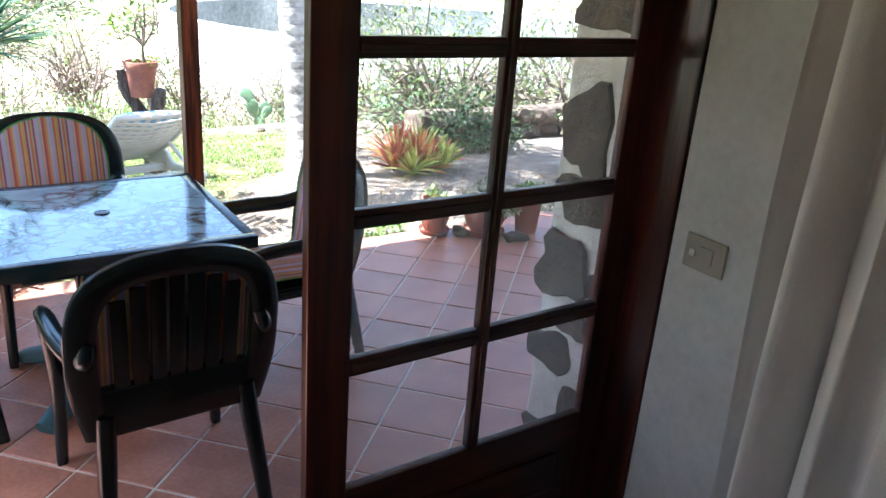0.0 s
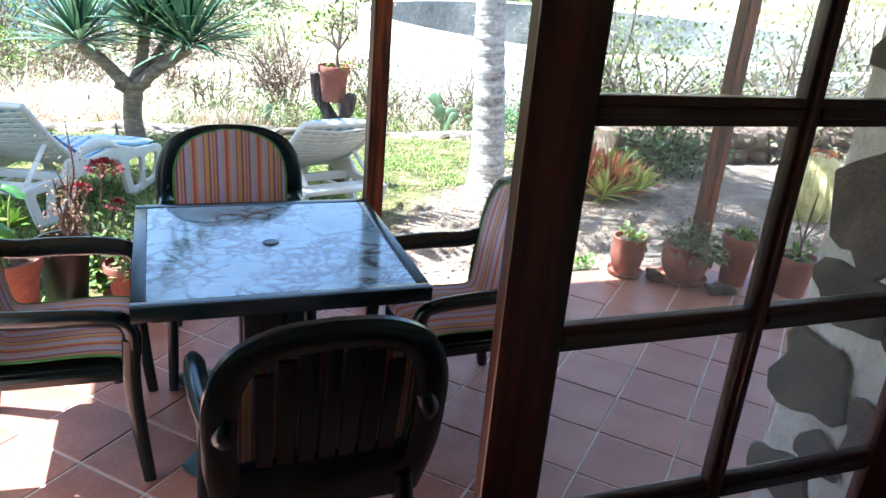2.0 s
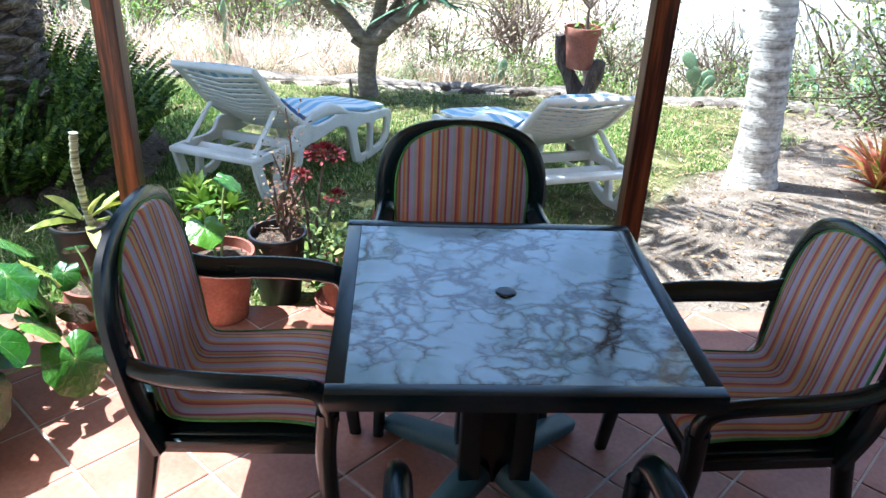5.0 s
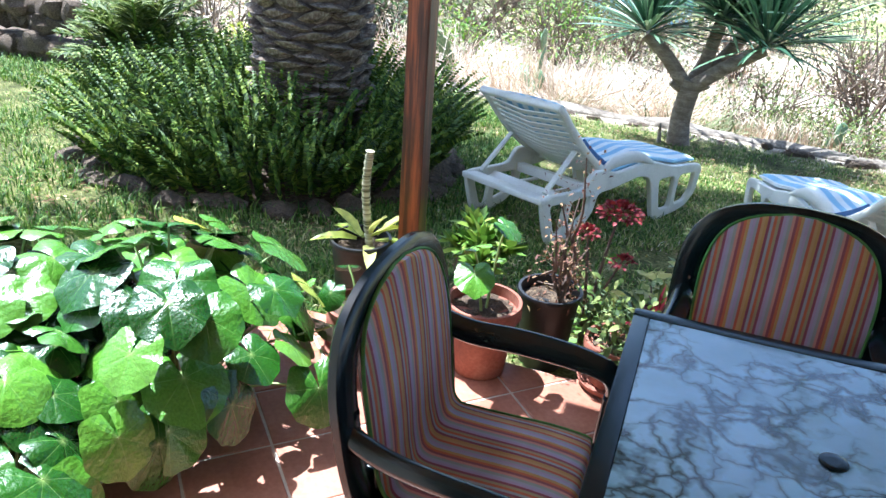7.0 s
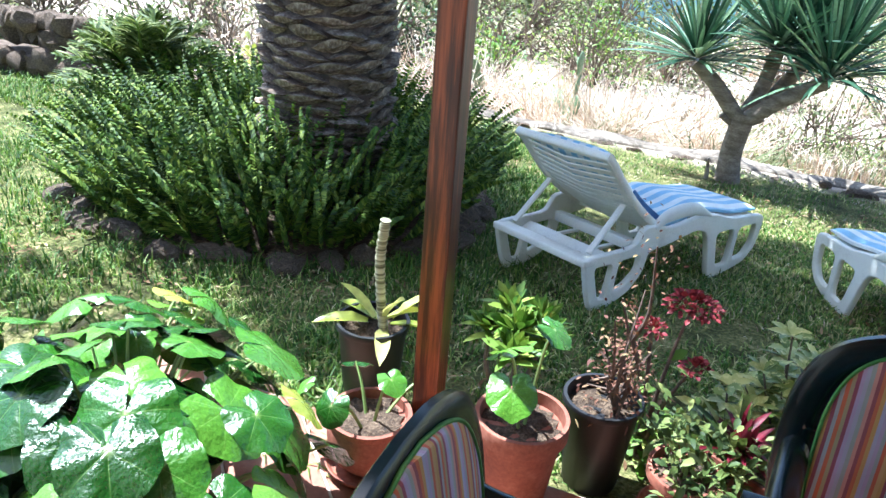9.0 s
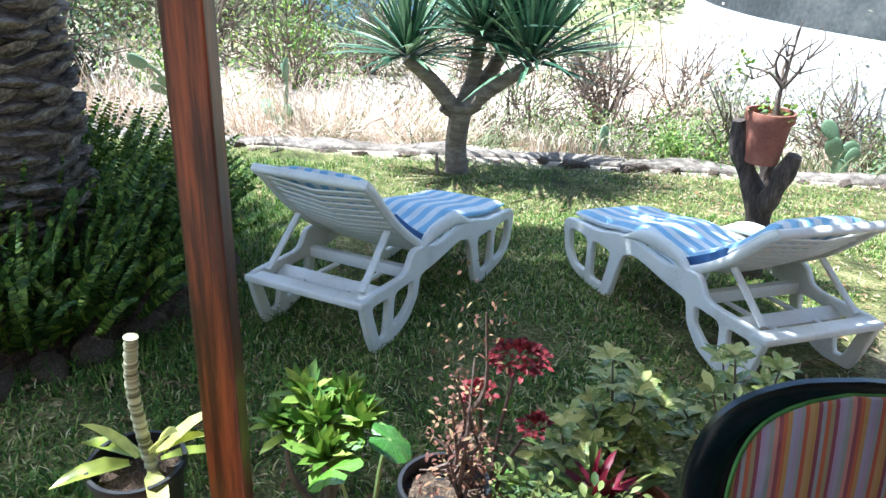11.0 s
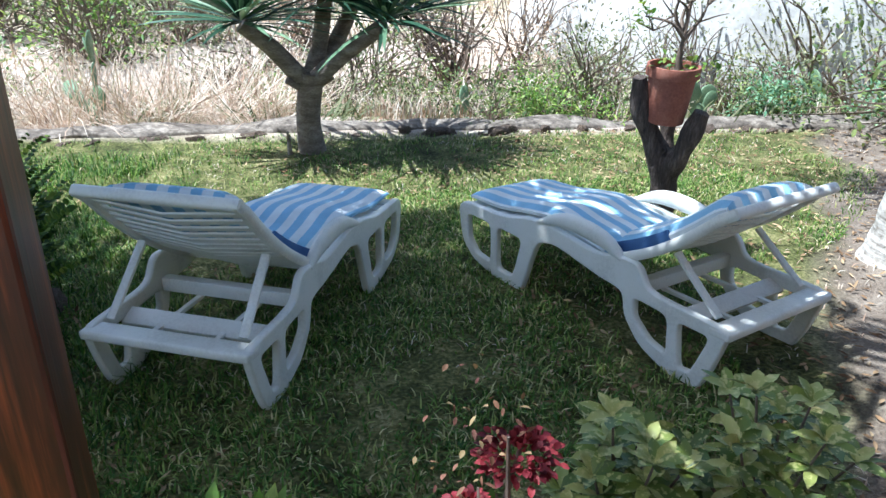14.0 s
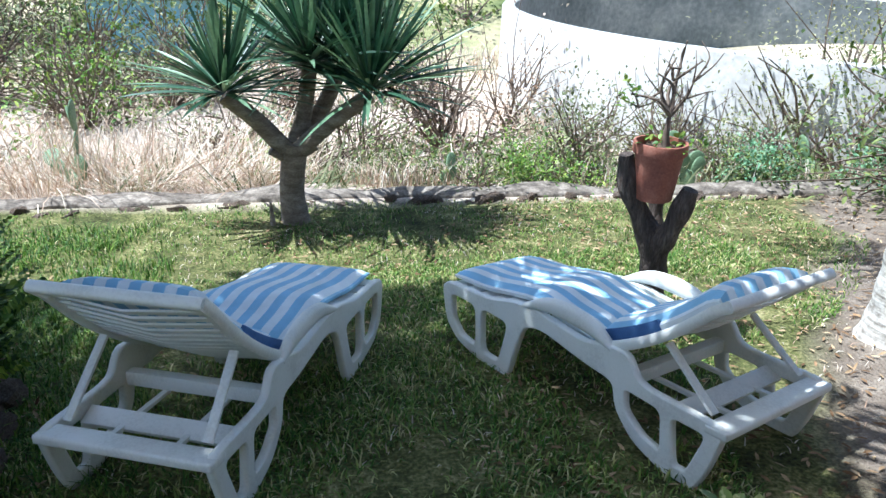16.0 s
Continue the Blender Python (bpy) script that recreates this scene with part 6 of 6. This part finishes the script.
# ---------- shrubs across the bank ----------
SH = [(2.2, 10.35, 0.5, 0.5, 600, 0.055, "leaf_bush"), (3.35, 10.7, 0.65, 0.85, 1100, 0.07, "leaf_grey"), (3.15, 9.95, 0.36, 0.32, 520, 0.05, "leaf_bright"), (4.95, 9.85, 0.5, 0.55, 800, 0.06, "leaf_bush"), (4.95, 9.95, 0.42, 0.50, 1300, 0.06, "blue_leaf"), (2.75, 10.45, 0.40, 0.46, 1300, 0.05, "leaf_bright"), (6.0, 9.35, 0.48, 0.52, 1200, 0.055, "blue_leaf"), (1.75, 10.9, 0.55, 0.6, 1500, 0.05, "leaf_bush"), (0.2, 11.6, 0.5, 0.55, 1200, 0.05, "leaf_bright"),
      (6.9, 10.9, 1.35, 2.1, 7000, 0.06, "leaf_olive"), (8.6, 10.3, 1.3, 1.6, 2000, 0.085, "leaf_bush"), (2.6, 13.2, 1.0, 1.5, 900, 0.06, "straw"), (1.4, 12.6, 0.9, 1.0, 900, 0.08, "leaf_grey"), (4.3, 12.4, 0.9, 0.9, 900, 0.07, "leaf_grey"),
      (-3.2, 13.6, 0.9, 1.0, 1000, 0.10, "leaf_bright"), (-5.6, 14.5, 1.7, 2.4, 2600, 0.12, "leaf_dark"), (-2.0, 15.4, 1.1, 1.3, 1100, 0.10, "leaf_bright"), (-4.2, 17.5, 1.6, 2.0, 1600, 0.12, "leaf_grey"), (-0.8, 19.5, 1.5, 1.6, 1200, 0.13, "leaf_bush"), (1.2, 21.0, 1.4, 1.4, 1000, 0.13, "leaf_grey"),
      (-7.5, 12.0, 1.4, 1.8, 1800, 0.10, "leaf_bush"), (-8.8, 17.0, 2.0, 2.2, 1800, 0.13, "leaf_grey"), (-6.8, 20.5, 2.2, 2.6, 1800, 0.14, "leaf_bush"), (2.9, 17.0, 1.2, 1.2, 900, 0.11, "leaf_bush"), (13.2, 12.2, 2.0, 2.2, 1600, 0.12, "leaf_grey"), (0.0, 13.8, 0.9, 0.8, 900, 0.08, "leaf_grey"), (-1.0, 16.8, 1.3, 1.3, 1100, 0.10, "leaf_grey"), (0.9, 16.0, 1.0, 1.2, 900, 0.09, "straw"), (3.9, 14.3, 0.9, 1.3, 800, 0.08, "straw"), (-2.6, 19.0, 1.4, 1.8, 1200, 0.12, "leaf_bush"), (5.2, 11.9, 1.0, 1.1, 1300, 0.06, "leaf_grey"), (2.4, 23.5, 1.6, 1.7, 1000, 0.13, "leaf_bush"), (-5.2, 24.0, 2.2, 2.4, 1400, 0.15, "leaf_grey")]
M["leaf_olive"] = leafy("olive_grey_leaves", [(0.0, hexc(96, 100, 66)), (0.5, hexc(142, 144, 98)), (1.0, hexc(190, 184, 148))], 0.7)
M["blue_leaf"] = leafy("blue_green_leaves", [(0, hexc(92, 136, 100)), (0.6, hexc(124, 164, 124)), (1, hexc(164, 192, 148))], 0.6)
for i, (x, y, r, h_, n, s, mt) in enumerate(SH):
    kind = {"leaf_bush": "light green", "leaf_grey": "grey-green", "leaf_bright": "bright green", "leaf_dark": "dark green", "blue_leaf": "rounded blue-green", "leaf_olive": "tangled olive-grey", "straw": "bare pinkish"}[mt]
    bush(x, y, bank_z(x, y) - 0.03, r, h_, n, s, mt, kind + " wild shrub on the dry bank", "twig", 20 if r < 1 else 28, "wild_shrub", sparse=1.0 if r > 0.6 else 0.0)
for i, (x, dy, r, h_, n, s, mt) in enumerate([(1.5, 0.9, 0.3, 0.3, 300, 0.05, "leaf_grey"), (2.3, 0.8, 0.32, 0.34, 340, 0.05, "leaf_bush"), (3.0, 1.3, 0.5, 0.62, 800, 0.05, "leaf_grey"), (3.6, 0.7, 0.28, 0.26, 380, 0.045, "leaf_bright"), (4.7, 0.6, 0.4, 0.5, 620, 0.05, "leaf_bush"), (5.4, 1.1, 0.55, 0.75, 700, 0.055, "leaf_grey"), (6.9, 0.8, 0.5, 0.6, 600, 0.05, "leaf_grey"), (-0.3, 1.9, 0.5, 0.6, 500, 0.06, "straw"), (-3.6, 1.2, 0.5, 0.5, 500, 0.05, "red_leaf"), (-5.0, 1.8, 0.7, 0.9, 700, 0.07, "leaf_grey"), (0.9, 2.4, 0.6, 0.7, 600, 0.06, "leaf_grey")]):
    y = kerb_y(x) + dy
    kind = {"leaf_bush": "light green", "leaf_grey": "grey-green", "leaf_bright": "bright green", "straw": "bare pinkish", "red_leaf": "rusty brown"}[mt]
    bush(x, y, bank_z(x, y) - 0.02, r, h_, n, s, mt, kind + " low shrub in the straw behind the kerb", "twig", 16, "wild_shrub", sparse=0.6)
FAR = []
fr_ = random.Random(11)
for i in range(46):
    FAR.append((fr_.uniform(-34, 34), fr_.uniform(26, 62)))
for i in range(64):
    FAR.append((fr_.uniform(-13, 9), fr_.uniform(23, 46)))
for x, y in FAR:
    zf = -1.5 + 0.16 * max(0, y - 26) ** 1.02 + (min(0.14 * (-8 - x), 16) if x < -8 else 0) + (min(0.10 * (x - 8), 14) if x > 8 else 0)
    bush(x, y, zf - 0.1, fr_.uniform(1.2, 2.6), fr_.uniform(1.0, 2.4), 520, 0.26, fr_.choice(["leaf_bush", "leaf_grey", "leaf_dark"]), "distant shrub on the hillside", "twig", 16, "hillside_shrub")

# west side: rock wall and shrubs
rw = structure("rock_bank", boxed((-13, 8.2, -0.6), (-4.6, 8.6, -0.16), 0.06), "lava", "low rock edging at the west end of the lawn", 40)
for i in range(40):
    put_rock(-12 + 0.19 * i, 8.2 + rng.uniform(-0.04, 0.04), -0.24 + rng.uniform(-0.03, 0.08), rng.uniform(0.09, 0.17), 0.10, rng.uniform(0.07, 0.12), rw, rng.uniform(-20, 20))
for i in range(14):
    put_rock(-6.9 + 0.16 * (i % 7), 8.35 + rng.uniform(-0.1, 0.1), 0.0 + 0.17 * (i // 7), 0.13, 0.12, 0.11, rw, rng.uniform(0, 90))
bush(-6.6, 6.3, lawn_z(-6.6, 6.3), 0.6, 0.75, 1100, 0.07, "lime_leaf", "yellow-green shrub at the lawn's edge", "twig", 20)
bush(-8.2, 9.8, -0.5, 1.4, 1.5, 1800, 0.08, "leaf_grey", "grey shrub behind the rock edging", "twig", 26, sparse=1.0)
bush(-5.0, 9.6, -0.5, 1.0, 1.0, 900, 0.07, "straw", "bare dry shrub behind the rock edging", "twig", 26, sparse=1.0)
bush(-3.4, 8.2, lawn_z(-3.4, 8.2), 0.5, 0.85, 700, 0.10, "lime_leaf", "yellow-green leafy plant behind the ferns", "stalk", 14)


# ---------- water tank and blue sheet ----------
tk = plant("water_tank", pose(10.25, 15.6, -2.25), "round whitewashed open water tank with stained inside", "water tank")
R, Hh = 5.75, 2.62
b = bmesh.new()
n = 96
ro, ri = [], []
for i in range(n):
    c_, s_ = math.cos(2 * math.pi * i / n), math.sin(2 * math.pi * i / n)
    ro.append([b.verts.new((R * k_ * c_, R * k_ * s_, z)) for k_, z in ((1.0, 0), (1.0, Hh - 0.03), (0.995, Hh), (0.965, Hh), (0.96, Hh - 0.03))])
for i in range(n):
    p, q = ro[i], ro[(i + 1) % n]
    for j in range(4):
        b.faces.new((p[j], q[j], q[j + 1], p[j + 1]))
part("outer_wall", b, "tank_wall", tk, "", 50)
b = bmesh.new()
i_r = [[b.verts.new((R * 0.958 * math.cos(2 * math.pi * i / n), R * 0.958 * math.sin(2 * math.pi * i / n), z)) for z in (Hh - 0.03, 0.6)] for i in range(n)]
for i in range(n):
    p, q = i_r[i], i_r[(i + 1) % n]
    b.faces.new((p[0], q[0], q[1], p[1]))
b.faces.new([p[1] for p in i_r])
part("inner_wall", b, "tank_inside", tk, "grey water-stained inside", 50)
tp = plant("blue_shelter", pose(-1.6, 23.0, -1.45), "low shelter covered by a pale blue sheet", "shelter")
part("sheet", boxed((-1.5, 0, 0), (1.3, 0.06, 1.3), 0.02), "tarp", tp)
part("roof", boxed((-1.7, -0.25, 1.301), (1.5, 1.6, 1.36), 0.01), "twig", tp, "dark flat roof edge")
part("side_sheet", boxed((-1.5, 0.0605, 0), (-1.44, 1.5, 1.3), 0.01), "tarp", tp)


# ---------- terrace tiles, laid diagonally ----------
def clip(poly, ax, v, keep_less):
    out = []
    for i in range(len(poly)):
        a, b_ = poly[i - 1], poly[i]
        ia, ib = (a[ax] <= v) == keep_less, (b_[ax] <= v) == keep_less
        if ia != ib:
            t = (v - a[ax]) / (b_[ax] - a[ax])
            out.append((a[0] + (b_[0] - a[0]) * t, a[1] + (b_[1] - a[1]) * t))
        if ib:
            out.append(b_)
    return out


def tile_mesh(poly):
    bm = bmesh.new()
    c_ = sum((Vector((*p, 0)) for p in poly), Vector()) / len(poly)
    lo = [bm.verts.new((p[0], p[1], -0.014)) for p in poly]
    md = [bm.verts.new((p[0], p[1], -0.003)) for p in poly]
    hi_ = [bm.verts.new(tuple(Vector((p[0], p[1], 0)).lerp(c_, 0.02))) for p in poly]
    m_ = len(poly)
    for a, b_ in ((lo, md), (md, hi_)):
        for i in range(m_):
            bm.faces.new((a[i], a[(i + 1) % m_], b_[(i + 1) % m_], b_[i]))
    bm.faces.new(hi_)
    bmesh.ops.recalc_face_normals(bm, faces=bm.faces[:])
    me = mesh_of(bm, "tile")
    me.materials.append(M["tile"])
    return me


P_, G_, T_ = 0.297, 0.0045, radians(44)
e1, e2 = Vector((math.cos(T_), math.sin(T_))), Vector((-math.sin(T_), math.cos(T_)))
h_ = P_ / 2 - G_
full = tile_mesh([tuple(e1 * a + e2 * b_) for a, b_ in ((-h_, -h_), (h_, -h_), (h_, h_), (-h_, h_))])
anchor = Vector((3.13, 3.64))
for i in range(-26, 26):
    for j in range(-26, 26):
        c_ = anchor + e1 * (i + 0.5) * P_ + e2 * (j + 0.5) * P_
        poly = [tuple(c_ + e1 * a + e2 * b_) for a, b_ in ((-h_, -h_), (h_, -h_), (h_, h_), (-h_, h_))]
        q = poly
        for ax, v_, less in ((0, -1.55, False), (0, 4.39, True), (1, 1.53, False), (1, 4.295, True)):
            q = clip(q, ax, v_, less) if q else q
        if len(q) < 3:
            continue
        area = abs(sum(q[k_ - 1][0] * q[k_][1] - q[k_][0] * q[k_ - 1][1] for k_ in range(len(q)))) / 2
        if area < 0.004:
            continue
        same_ = area > P_ * P_ * 0.92
        ob = part("tile", full if same_ else tile_mesh([(p[0] - c_.x, p[1] - c_.y) for p in q]), None, floor)
        ob.location = (c_.x, c_.y, 0.0015 * rng.uniform(-1, 1))
